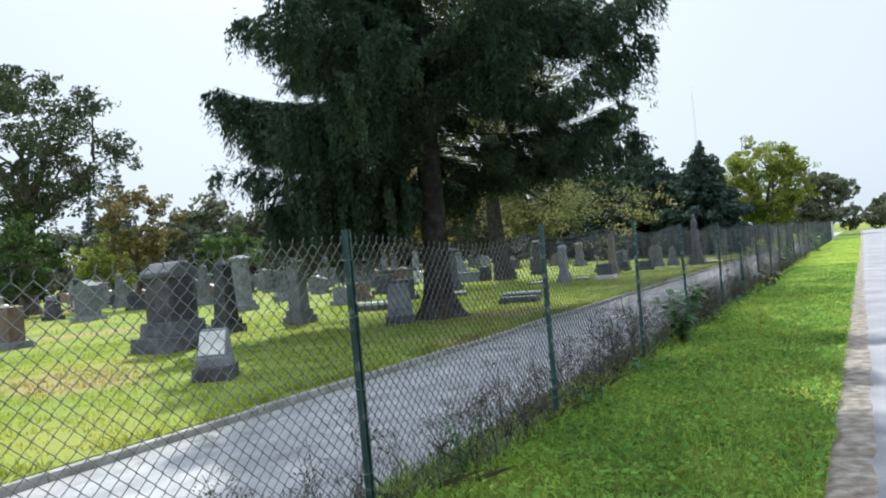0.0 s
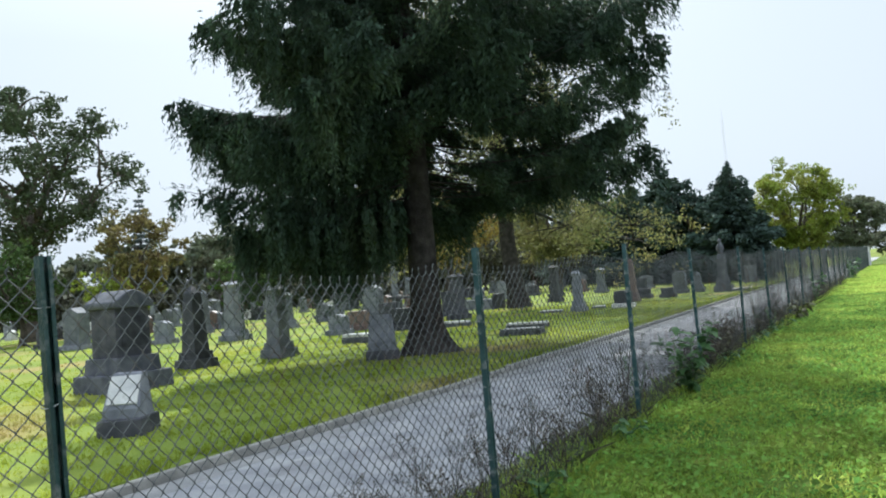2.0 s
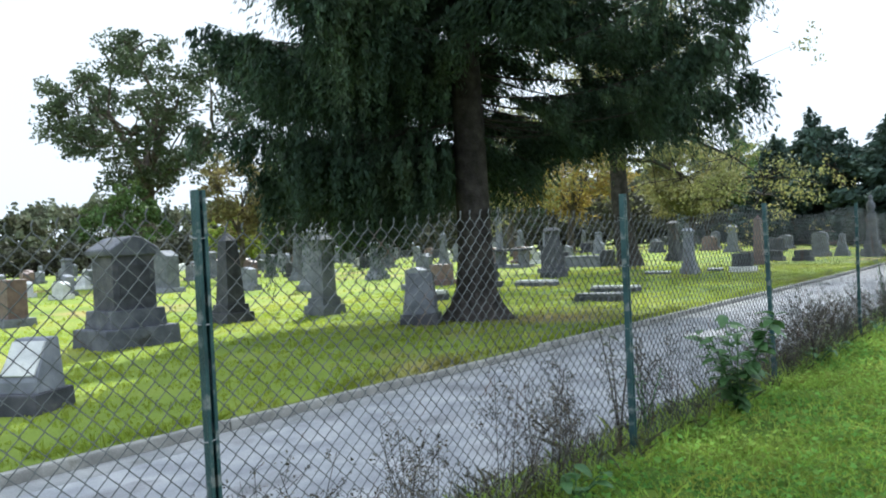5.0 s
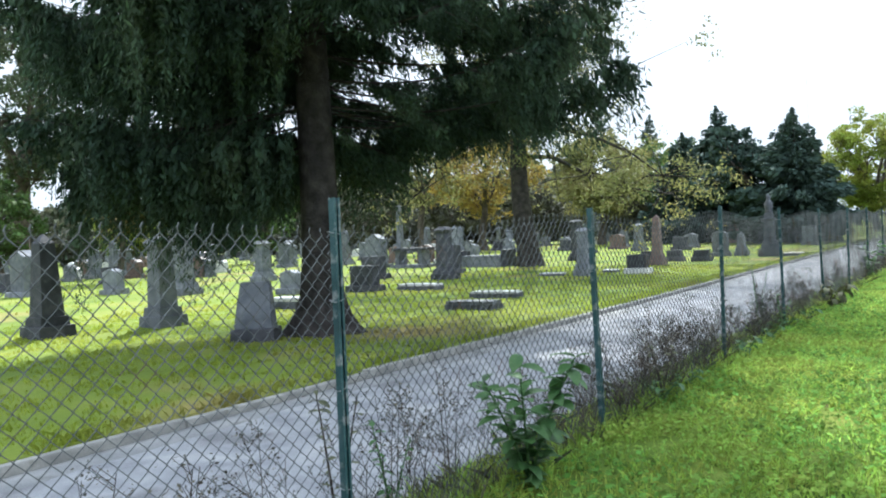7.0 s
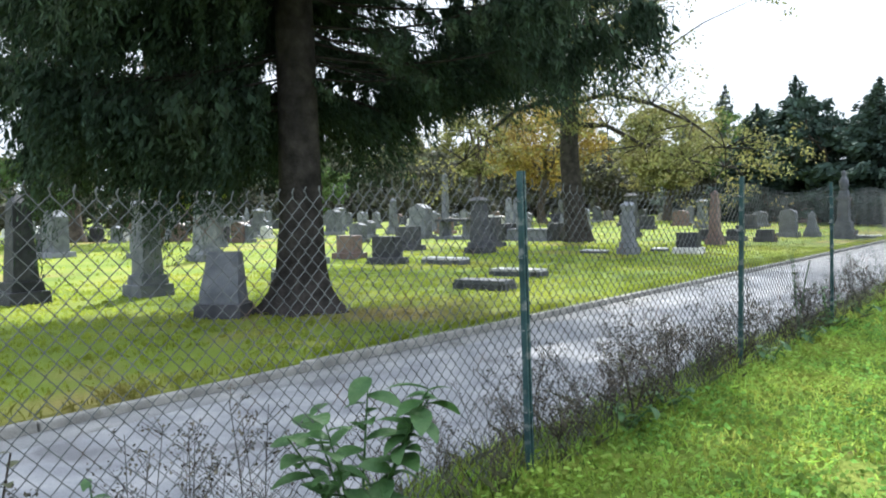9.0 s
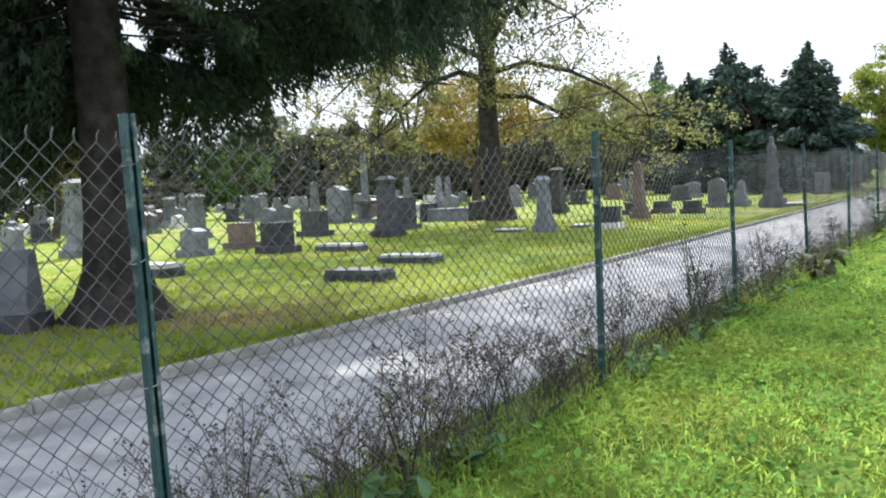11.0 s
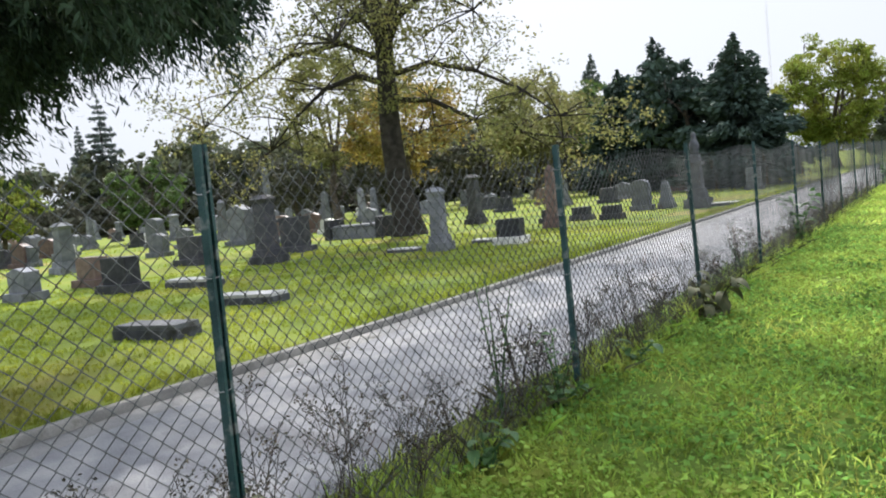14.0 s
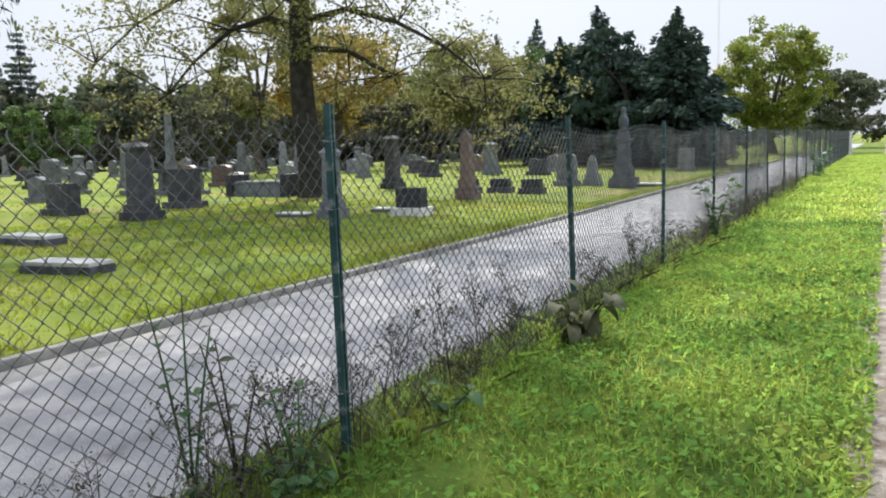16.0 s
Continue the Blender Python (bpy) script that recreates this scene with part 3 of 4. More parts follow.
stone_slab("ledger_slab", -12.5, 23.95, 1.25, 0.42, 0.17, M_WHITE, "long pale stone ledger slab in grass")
stone_obelisk("obelisk", -14.3, 27.75, 0.48, 1.68, M_DARK, "dark granite tapered monument on stepped base", cap="block")
stone_upright("headstone", -16.22, 30.77, 0.85, 1.02, 0.38, M_DARK, "upright dark granite headstone", "flat")
table_tomb(-21.4, 35.48, 1.8, 0.8, 0.88, M_DARK, "dark granite table tomb with two supports")
stone_upright("headstone", -8.75, 29.9, 0.6, 0.58, 0.3, M_DARK, "small dark granite block headstone", "flat", base_mat=M_WHITE)
stone_obelisk("obelisk", -9.73, 34.37, 0.36, 1.78, M_BROWN, "slim red-brown granite column monument", cap="point")
stone_obelisk("obelisk", -10.1, 29.0, 0.34, 1.45, M_GREY, "slim pale grey pillar monument", cap="block")
stone_upright("headstone", -23.49, 35.5, 0.95, 1.56, 0.5, M_GREY, "tall grey granite headstone with gabled top", "gable")
stone_obelisk("obelisk", -22.64, 36.24, 0.3, 2.9, M_GREY, "tall thin grey obelisk among far graves")
low_tomb(-17.4, 35.2, 1.9, 0.8, 0.55)
stone_obelisk("obelisk", -15.0, 39.0, 0.46, 1.8, M_DARK, "dark granite column monument", cap="block")
for bx, by in ((-10.9, 36.7), (-10.0, 37.0), (-8.85, 36.6)):
    stone_upright("headstone", bx, by, 0.55, 0.42, 0.3, M_DARK, "low dark granite block marker", "flat")
stone_upright("headstone", -9.25, 40.51, 0.6, 1.05, 0.36, M_GREY, "grey granite headstone with arched top", "arch")
stone_obelisk("obelisk", -8.45, 40.68, 0.36, 0.98, M_GREY, "short grey granite pillar marker")
tall_monument(-7.1, 39.6)
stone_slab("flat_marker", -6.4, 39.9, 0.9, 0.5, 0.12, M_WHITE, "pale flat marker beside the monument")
stone_upright("headstone", -7.7, 51.07, 0.62, 1.0, 0.36, M_GREY, "grey granite headstone with pale top", "flat")
stone_upright("headstone", -31.86, 37.91, 0.85, 1.35, 0.42, M_GREY, "tall grey headstone with arched top", "arch")
stone_upright("headstone", -35.46, 35.63, 1.0, 1.05, 0.4, M_GREY, "broad weathered grey headstone", "serp")
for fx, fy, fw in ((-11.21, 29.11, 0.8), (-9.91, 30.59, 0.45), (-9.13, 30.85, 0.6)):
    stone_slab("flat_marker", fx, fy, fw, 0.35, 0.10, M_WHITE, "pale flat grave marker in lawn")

# rows of graves further off: a few patterns, copied along the rows
patterns = [
    stone_upright("headstone", -28.98, 30.1, 0.75, 0.82, 0.3, M_GREY, "weathered grey granite headstone in a row", "serp", group="rows of far headstones"),
    stone_upright("headstone", -30.73, 30.09, 0.8, 0.7, 0.3, M_DARK, "dark granite headstone in a row", "flat", group="rows of far headstones"),
    stone_upright("headstone", -32.46, 30.08, 0.55, 1.15, 0.26, M_GREY, "tall grey headstone with rounded top in a row", "arch", group="rows of far headstones"),
    stone_upright("headstone", -34.16, 30.07, 0.9, 0.9, 0.32, M_BROWN, "red-brown granite headstone in a row", "arch", group="rows of far headstones"),
    stone_obelisk("obelisk", -35.84, 30.04, 0.42, 1.9, M_GREY, "grey obelisk in a row of graves", group="rows of far headstones"),
    stone_obelisk("obelisk", -37.5, 30.01, 0.5, 1.5, M_GREY, "grey capped pillar in a row of graves", group="rows of far headstones", cap="block"),
    stone_upright("headstone", -39.13, 29.97, 0.7, 0.62, 0.28, M_WHITE, "pale marble headstone in a row", "arch", group="rows of far headstones"),
]
clear = [(-12.14, 11.58), (-14.03, 14.67), (-12.75, 16.19), (-16.98, 23.23), (-17.53, 25.32), (-19.82, 21.98), (-14.49, 23.77), (-19.01, 29.61), (-14.98, 34.51), (-21.4, 35.48), (-23.49, 35.5), (-17.71, 35.7), (-18.44, 12.15), (-26.57, 20.78), (-31.86, 37.91)]
row_rng = random.Random(11)
for row in range(15):
    ry = 14 + row * 4.3
    x = -22.0 - (6 if row < 2 else 0) - row_rng.random() * 2
    if row >= 8:
        x = -12.5 - row_rng.random() * 2
    while x > -72:
        cx, cy = x, ry + row_rng.gauss(0, 0.7)
        if all((cx - a) ** 2 + (cy - b) ** 2 > 5.0 for a, b in clear) and row_rng.random() < 0.8:
            ob = patterns[row_rng.choices(range(7), (5, 4, 3, 2, 1, 2, 3))[0]]
            copy_thing(ob, pose(cx, cy, lawn_height(cx), 0, row_rng.gauss(0, 1.2), row_rng.gauss(0, 5)))
        x -= row_rng.uniform(1.3, 3.4) * (1 + row * 0.05)


# ---- trees ----
def spruce_near(x, y, height, radius, trunk_r):
    """An old Norway spruce: bare lower trunk with flared roots, swept limbs, branchlets and curtains of hanging twigs."""
    g = base_of("spruce_tree", x, y, lawn_height(x), "old dark Norway spruce with hanging twigs and bare lower trunk", "tree")
    r = np.random.default_rng(5)
    zs = np.array([-0.15, 0.0, 0.12, 0.3, 0.6, 1.2, 2.5, 4, 7, 11, 14.5, height])
    rad = trunk_r * np.array([2.35, 2.0, 1.7, 1.4, 1.2, 1.08, 1.0, 0.93, 0.78, 0.55, 0.3, 0.03])
    sides = 20
    V = []
    for z, q in zip(zs, rad):
        for j in range(sides):
            a = j * 2 * math.pi / sides
            flare = 1 + (0.34 * max(0, math.sin(a * 5 + 0.6)) + 0.12 * noise.noise((math.cos(a) * 2, math.sin(a) * 2, z))) * max(0, 1 - z / 0.75) + 0.07 * noise.noise((math.cos(a) * 3, math.sin(a) * 3, z * 0.8))
            V.append((q * flare * math.cos(a) + 0.05 * math.sin(z * 0.5), q * flare * math.sin(a) - 0.02 * z * 0.3, z))
    F = [(i * sides + j, i * sides + (j + 1) % sides, (i + 1) * sides + (j + 1) % sides, (i + 1) * sides + j) for i in range(len(zs) - 1) for j in range(sides)]
    put("trunk", mesh_from("trunk", V, F, M_BARK, True), g)
    limbs, tips, dirs, size, thin = [], [], [], [], []
    nl = 140
    # a few full low limbs that stand out from the rest: azimuth, height, length
    low_limbs = ((0.25, 4.0, 4.5), (0.50, 3.6, 4.8), (0.72, 4.4, 4.9), (0.95, 3.9, 4.4), (1.25, 3.6, 3.9), (0.6, 5.2, 4.9), (1.55, 3.6, 3.3), (1.9, 3.3, 3.5), (3.4, 3.0, 3.6), (0.4, 6.1, 4.8), (5.6, 5.4, 3.6), (0.75, 3.5, 2.3), (0.5, 3.3, 2.5), (3.6, 3.0, 3.3), (3.95, 2.9, 3.6), (4.2, 3.3, 3.2), (3.2, 3.2, 3.5), (3.75, 3.7, 4.1), (3.4, 4.7, 4.4), (3.95, 4.9, 4.4), (3.05, 4.5, 4.2), (4.4, 4.6, 4.0), (3.65, 5.5, 4.6), (4.7, 5.0, 3.8))
    for i in range(nl + len(low_limbs)):
        f = (min(i, nl) / nl) ** 1.05
        a = i * 2.39996 + r.normal() * 0.25 if i < nl else low_limbs[i - nl][0]
        west = -0.88 * math.cos(a) - 0.48 * math.sin(a)   # limbs on the open west side hang lowest
        front = 0.79 * math.cos(a) - 0.61 * math.sin(a)   # and highest over the lane
        low = 3.0 + 1.1 * r.random() ** 2 if west > 0.35 and front < 0.5 else (4.7 if front > 0.35 else 3.6)
        z0 = low + f * (height - low - 0.5)
        prof = 0.98 if z0 < 6.8 else max(0.04, 0.98 * (1 - (z0 - 6.8) / (height - 6.5)))
        L = radius * prof * (r.uniform(0.92, 1.11) if west < -0.4 else r.uniform(0.68, 1.0))
        if z0 < low + 0.5:
            L *= r.uniform(0.7, 1.0)
        if i >= nl:
            z0, L = low_limbs[i - nl][1:]
        n = 12
        s = np.linspace(0, 1, n)
        droop = (-0.30 * s + 0.28 * s ** 2.4) * L * (1.0 if z0 < 9 else 0.6) + (0.03 if west > 0.35 else 0.09) * s * L
        ang = a + 0.18 * np.sin(s * 3 + i) * s
        P = np.stack([np.cos(ang) * s * L, np.sin(ang) * s * L, z0 + droop], axis=1)
        limbs.append((P, np.linspace(0.019, 0.004, n) * (0.5 + L / radius * 0.7)))
        curtain = r.uniform(0.45, 1.25)
        lush = r.uniform(0.7, 1.45) if z0 < 5.2 else r.uniform(0.85, 1.3)   # some limbs are thin, some hang full
        nb = int((9 + 25 * L / radius) * (0.6 + 0.4 * lush))
        for b in range(nb):
            q = 0.09 + 0.91 * (b + r.random()) / nb
            k = q * (n - 1)
            i0 = min(int(k), n - 2)
            p = P[i0] + (P[i0 + 1] - P[i0]) * (k - i0)
            side = 1 if b % 2 else -1
            ba = a + side * r.uniform(0.65, 1.25) + r.normal() * 0.15
            bl = (0.36 + 0.9 * (1 - q) ** 0.8 * L / radius + 0.2 * r.random()) * (0.7 + 0.5 * r.random())
            m = 5
            t = np.linspace(0, 1, m)
            B = p + np.stack([np.cos(ba) * t * bl, np.sin(ba) * t * bl, -0.18 * t * bl - 0.22 * t ** 2 * bl], axis=1)
            # sprays gather into masses with gaps between
            mass = noise.noise((p[0] * 0.62, p[1] * 0.62, p[2] * 0.85 + 3.0)) + 0.35 * noise.noise((p[0] * 1.7, p[1] * 1.7, p[2] * 1.7)) + (0.2 if i >= nl else 0.0)
            if mass < (-0.13 if z0 < 5.6 else -0.32):
                continue
            if bl > 0.8:
                limbs.append((B[[0, 2, 4]], np.array([0.011, 0.007, 0.003])))
            nt = int((21 + 40 * bl) * lush * (1.05 + 0.8 * mass) * (0.92 if z0 < 8.5 else 0.2))
            u = r.random(nt)
            base = p + (B[-1] - p) * u[:, None]
            hang = curtain * r.uniform(0.14, 0.75 if west < 0.3 else 0.9, nt) * (0.75 + 1.9 * max(-0.2, mass)) * (0.55 + 0.45 * lush) * (0.6 + 0.5 * r.random()) * (1.0 if z0 < 8 else 0.7)
            steps = 5
            for st in range(steps):
                c = base + np.stack([r.normal(size=nt) * 0.045, r.normal(size=nt) * 0.045, -hang * (st + 0.35) / steps], axis=1)
                tips.append(c)
                d = np.stack([np.cos(ba) * 0.45 + r.normal(size=nt) * 0.3, np.sin(ba) * 0.45 + r.normal(size=nt) * 0.3, np.full(nt, -0.9)], axis=1)
                dirs.append(d)
                size.append(np.clip(hang * 0.19, 0.045, 0.085) * (1.15 - 0.08 * st) * (0.80 if z0 < 8.5 else 2.5))
                thin.append(np.full(nt, (0.40, 0.34, 0.28, 0.21, 0.14)[st]))
        m = 64
        u = np.concatenate([r.uniform(0.25, 1.03, 24), r.uniform(0.78, 1.04, 40)])
        tips.append(np.stack([np.cos(a) * u * L, np.sin(a) * u * L, z0 + np.interp(u, s, droop)], axis=1) + r.normal(size=(m, 3)) * 0.05)
        dirs.append(np.tile([math.cos(a), math.sin(a), 0.3], (m, 1)))
        size.append(np.full(m, 0.06))
        thin.append(np.full(m, 0.22))
    V, F = tubes(limbs, 4)
    put("branchwork", mesh_from("branchwork", V, F, M_BARK, True), g, "bare dark limbs")
    C, D, S = np.concatenate(tips), np.concatenate(dirs), np.concatenate(size)
    V, F = leaf_quads(C, S, r, stretch=np.concatenate(thin), direction=D)
    put("foliage", mesh_from("foliage", V, F, M_NEEDLE), g, "hanging dark green needle sprays")
    return g


def conifer_far(x, y, height, radius, label, seed, material=None, skirt=0.4, n_layers=26, dense=1.0, big=1.0):
    g = base_of("conifer_tree", x, y, lawn_height(x), label, "tree", "far trees")
    r = np.random.default_rng(seed)
    V, F = tubes([([(0, 0, -0.2), (0, 0, height * 0.5), (0.05, 0, height * 0.98)], [0.2, 0.13, 0.02])], 8)
    put("trunk", mesh_from("trunk", V, F, M_BARK, True), g)
    C, D, S = [], [], []
    for i in range(n_layers):
        f = i / (n_layers - 1)
        z = skirt + f * (height - skirt)
        rr = radius * (1 - f) ** 0.82 * (0.66 + 0.55 * r.random()) * (1 - 0.25 * max(0, 0.15 - f) / 0.15) + 0.12
        nb = max(4, int(15 * (1 - f) + 5))
        for b in range(nb):
            a = r.random() * 2 * math.pi
            L = rr * r.uniform(0.65, 1.18)
            k = int((14 + 26 * L) * dense)
            u = r.random(k) ** 0.6
            wob = r.normal(size=k) * 0.12 * (0.3 + L * 0.3)
            C.append(np.stack([np.cos(a) * u * L - np.sin(a) * wob, np.sin(a) * u * L + np.cos(a) * wob, z - 0.25 * u * L + 0.16 * u ** 2 * L + r.normal(size=k) * 0.12], axis=1))
            D.append(np.stack([np.full(k, math.cos(a)), np.full(k, math.sin(a)), np.full(k, -0.25)], axis=1))
            S.append(np.full(k, (0.13 + 0.10 * min(1, L / 2)) * big))
    V, F = leaf_quads(np.concatenate(C), np.concatenate(S), r, stretch=0.42, direction=np.concatenate(D))
    put("foliage", mesh_from("foliage", V, F, material or M_FARNEEDLE), g)
    return g


def leaf_tree(x, y, height, radius, crown_base, trunk_r, material, label, seed, clumps=60, leaves=130, leaf=0.16, clump_r=0.28, bark=None, squash=0.8, name="broadleaf_tree", lean=(0, 0), group="far trees", extra=(), sides=5, lobe=24, fill=0.45, fork=None):
    """A broadleaf tree: tapered trunk, limbs that curve out to clumps, and loose leaves round each clump with gaps between."""
    g = base_of(name, x, y, lawn_height(x), label, "tree", group)
    r = np.random.default_rng(seed)
    bark = bark or M_BARK2
    cz, hz = (crown_base + height) / 2, (height - crown_base) / 2
    fork = fork or crown_base + hz * 0.35
    n = 9
    t = np.linspace(0, 1, n)
    trunk = np.stack([lean[0] * t ** 2 + 0.12 * np.sin(t * 5 + seed), lean[1] * t ** 2 + 0.1 * np.sin(t * 4 + 1 + seed), -0.2 + t * (fork + 0.2)], axis=1)
    rad = trunk_r * np.array([1.75, 1.25, 1.06, 1.0, 0.95, 0.9, 0.86, 0.82, 0.78])
    V, F = tubes([(trunk, rad)], 12)
    put("trunk", mesh_from("trunk", V, F, bark, True), g)
    top = trunk[-1]
    limbs, C = [], []
    leaders = [top + np.array([math.cos(a) * radius * 0.3, math.sin(a) * radius * 0.3, hz * 0.75]) for a in r.uniform(0, 6.28, 1) + np.arange(3) * 2.1]
    for p in leaders:
        s = np.linspace(0, 1, 6)[:, None]
        mid = (top + p) / 2 + r.normal(size=3) * 0.2
        limbs.append(((1 - s) ** 2 * top + 2 * s * (1 - s) * mid + s ** 2 * p, np.linspace(trunk_r * 0.66, trunk_r * 0.3, 6)))
    pool = [trunk[j] for j in range(4, n)]
    for P, _ in limbs:
        pool += [P[j] for j in range(1, 6)]
    for i in range(clumps):
        d = r.normal(size=3)
        d /= np.linalg.norm(d)
        cr = radius * clump_r * r.uniform(0.65, 1.25)
        q = (1 - 0.75 * cr / radius) * r.uniform(fill, 1.0) ** 0.6 * (1 + 0.16 * noise.noise((d[0] * 2.3 + seed, d[1] * 2.3, d[2] * 2.3)))
        c = np.array([lean[0] + d[0] * radius * q, lean[1] + d[1] * radius * q, cz + d[2] * hz * q])
        if d[2] < -0.3:
            c[:2] *= 0.82
        start = pool[int(np.argmin([np.linalg.norm((q - c) * np.array([1, 1, 1.0])) + max(0, q[2] - c[2] + 0.1 * radius) * 1.5 + r.random() * radius * 0.35 for q in pool]))]
        s = np.linspace(0, 1, 7)[:, None]
        mid = start * 0.45 + c * 0.55 + np.array([0, 0, 0.14 * radius * r.uniform(0.2, 1.2)]) + r.normal(size=3) * 0.06 * radius
        P = (1 - s) ** 2 * start + 2 * s * (1 - s) * mid + s ** 2 * c
        limbs.append((P, np.linspace(trunk_r * 0.17, 0.010, 7)))
        if i < clumps // 2:
            pool += [P[3], P[5]]
        # each clump is a handful of leafy sprays with gaps between them
        for j in range(max(4, int(leaves / lobe * r.uniform(0.7, 1.3)))):
            o = r.normal(size=3)
            o *= r.uniform(0.25, 0.95) / np.linalg.norm(o) * cr
            o[2] *= squash
            lc = c + o
            if j < 3 and sides > 4:
                limbs.append((np.array([P[5], (P[5] + lc) / 2 + [0, 0, 0.06], lc]), np.array([0.018, 0.012, 0.005])))
            off = r.normal(size=(lobe, 3))
            off *= np.minimum(1.0, 1.5 / np.linalg.norm(off, axis=1))[:, None]
            C.append(lc + off * np.array([0.26, 0.26, 0.15]) * cr * r.uniform(0.7, 1.2))
    for pts, r0 in extra:
        pts = np.array(pts, float)
        limbs.append((pts, np.linspace(r0, 0.02, len(pts))))
        for p in pts[1:]:
            for b in range(7):
                e = p + np.array([r.normal() * 1.05, r.normal() * 1.05, r.normal() * 0.75 + 0.15])
                limbs.append((np.array([p, (p + e) / 2 + [0, 0, 0.15], e]), np.array([0.03, 0.018, 0.006])))
                for j in range(7):
                    lc = e + r.normal(size=3) * np.array([0.5, 0.5, 0.35])
                    C.append(lc + np.clip(r.normal(size=(lobe, 3)), -1.5, 1.5) * np.array([0.2, 0.2, 0.11]))
    V, F = tubes(limbs, sides)
    put("branchwork", mesh_from("branchwork", V, F, bark, True), g)
    C = np.concatenate(C)
    V, F = leaf_quads(C, np.full(len(C), leaf), r, stretch=0.55)
    put("foliage", mesh_from("foliage", V, F, material), g)
    return g


spruce_near(-8.65, 16.15, 17.0, 4.9, 0.285)
leaf_tree(-15.25, 35.0, 22.4, 7.8, 6.2, 0.37, M_LEAFT, "large old tree with thin yellow-green leaves and drooping limbs", 21, clumps=260, leaves=210, leaf=0.064, clump_r=0.18, lobe=14, fork=6.3, bark=M_BARK, lean=(-0.22, -0.14), group="", name="old_tree", extra=(
    ([(-0.1, 0, 4.9), (-1.0, -0.5, 5.3), (-2.0, -1.0, 5.0), (-3.0, -1.6, 4.1), (-3.7, -2.0, 3.2)], 0.13),
    ([(-0.1, 0, 5.6), (-1.4, -0.6, 6.4), (-3.0, -1.4, 6.2), (-4.6, -2.2, 5.3), (-5.8, -2.8, 4.2)], 0.12),
    ([(-0.1, 0.1, 4.4), (0.9, 0.8, 4.3), (2.2, 1.2, 3.5), (3.6, 1.8, 2.9), (4.8, 2.2, 2.6)], 0.11),
    ([(-0.1, 0.1, 5.2), (1.3, 0.3, 5.4), (2.8, 0.6, 4.9), (4.2, 0.9, 4.1), (5.2, 1.2, 3.2)], 0.11),
    ([(-0.2, 0.1, 6.2), (-1.4, 0.6, 7.3), (-2.9, 0.9, 7.4), (-4.0, 1.2, 6.6)], 0.12),
    ([(-0.2, 0.1, 6.0), (1.1, -0.6, 7.0), (2.5, -0.9, 7.2), (3.9, -1.2, 6.3)], 0.11),
    ([(-0.2, 0.1, 5.8), (0.3, -1.4, 6.6), (0.8, -2.9, 6.6), (1.2, -4.2, 5.6)], 0.10)))
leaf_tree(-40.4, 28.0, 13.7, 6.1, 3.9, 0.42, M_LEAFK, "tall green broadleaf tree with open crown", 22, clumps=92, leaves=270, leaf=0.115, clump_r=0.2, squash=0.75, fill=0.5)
leaf_tree(-31.76, 27.75, 6.6, 2.6, 1.4, 0.14, M_LEAFR, "small autumn tree with orange-green leaves", 23, clumps=40, leaves=170, leaf=0.10)
leaf_tree(-35.81, 24.43, 5.0, 2.6, 0.8, 0.13, M_LEAF, "low bushy green tree", 24, clumps=36, leaves=170, leaf=0.11)
# far spruces, their haze only in the needle colour
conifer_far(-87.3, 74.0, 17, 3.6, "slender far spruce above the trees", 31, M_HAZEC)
conifer_far(-97.97, 78.0, 14.5, 3.2, "slender far spruce with haze in its colour", 32, M_HAZEC)
leaf_tree(-75.66, 79.0, 12, 7.5, 1.0, 0.35, M_LEAFD, "wide dull green far tree in haze", 25, clumps=60, leaves=90, leaf=0.36, sides=3, lobe=12)
leaf_tree(-66.9, 83.0, 10.5, 6.5, 1.0, 0.35, M_LEAFD, "wide dull green far tree in haze", 26, clumps=50, leaves=90, leaf=0.36, sides=3, lobe=12)
leaf_tree(-34.38, 54.11, 12.6, 3.2, 1.5, 0.25, M_LEAFT, "narrow pale green tree behind the graves", 27, clumps=60, leaves=210, leaf=0.10)
leaf_tree(-32.55, 59.68, 9.6, 5.6, 2.0, 0.3, M_LEAFO, "spreading autumn tree with golden leaves", 28, clumps=64, leaves=230, leaf=0.125)
leaf_tree(-25.13, 65.4, 9.2, 5.0, 1.6, 0.3, M_LEAFT, "spreading pale yellow-green tree beyond graves", 29, clumps=64, leaves=230, leaf=0.125)
conifer_far(-26.9, 81.7, 11.7, 3.0, "tall slender spruce paled as by haze", 33, M_HAZEC)
conifer_far(-31.6, 83.5, 11.0, 2.8, "tall slender spruce paled as by haze", 34, M_HAZEC)
leaf_tree(-23.05, 75.62, 9.6, 4.6, 1.2, 0.3, M_LEAF, "round green tree between spruces", 30, clumps=50, leaves=230, leaf=0.15)
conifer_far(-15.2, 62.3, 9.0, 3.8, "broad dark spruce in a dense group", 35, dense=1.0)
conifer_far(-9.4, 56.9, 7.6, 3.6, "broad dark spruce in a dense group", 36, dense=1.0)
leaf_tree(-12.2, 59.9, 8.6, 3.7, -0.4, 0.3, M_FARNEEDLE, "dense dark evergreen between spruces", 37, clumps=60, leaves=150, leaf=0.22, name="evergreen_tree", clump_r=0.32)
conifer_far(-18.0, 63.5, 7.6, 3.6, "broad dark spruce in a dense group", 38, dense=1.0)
leaf_tree(-8.3, 85.0, 10.7, 5.1, 0.6, 0.34, M_LEAFY, "round yellow-green tree with full crown", 39, clumps=170, leaves=190, leaf=0.135, clump_r=0.21, fill=0.45, squash=0.95)
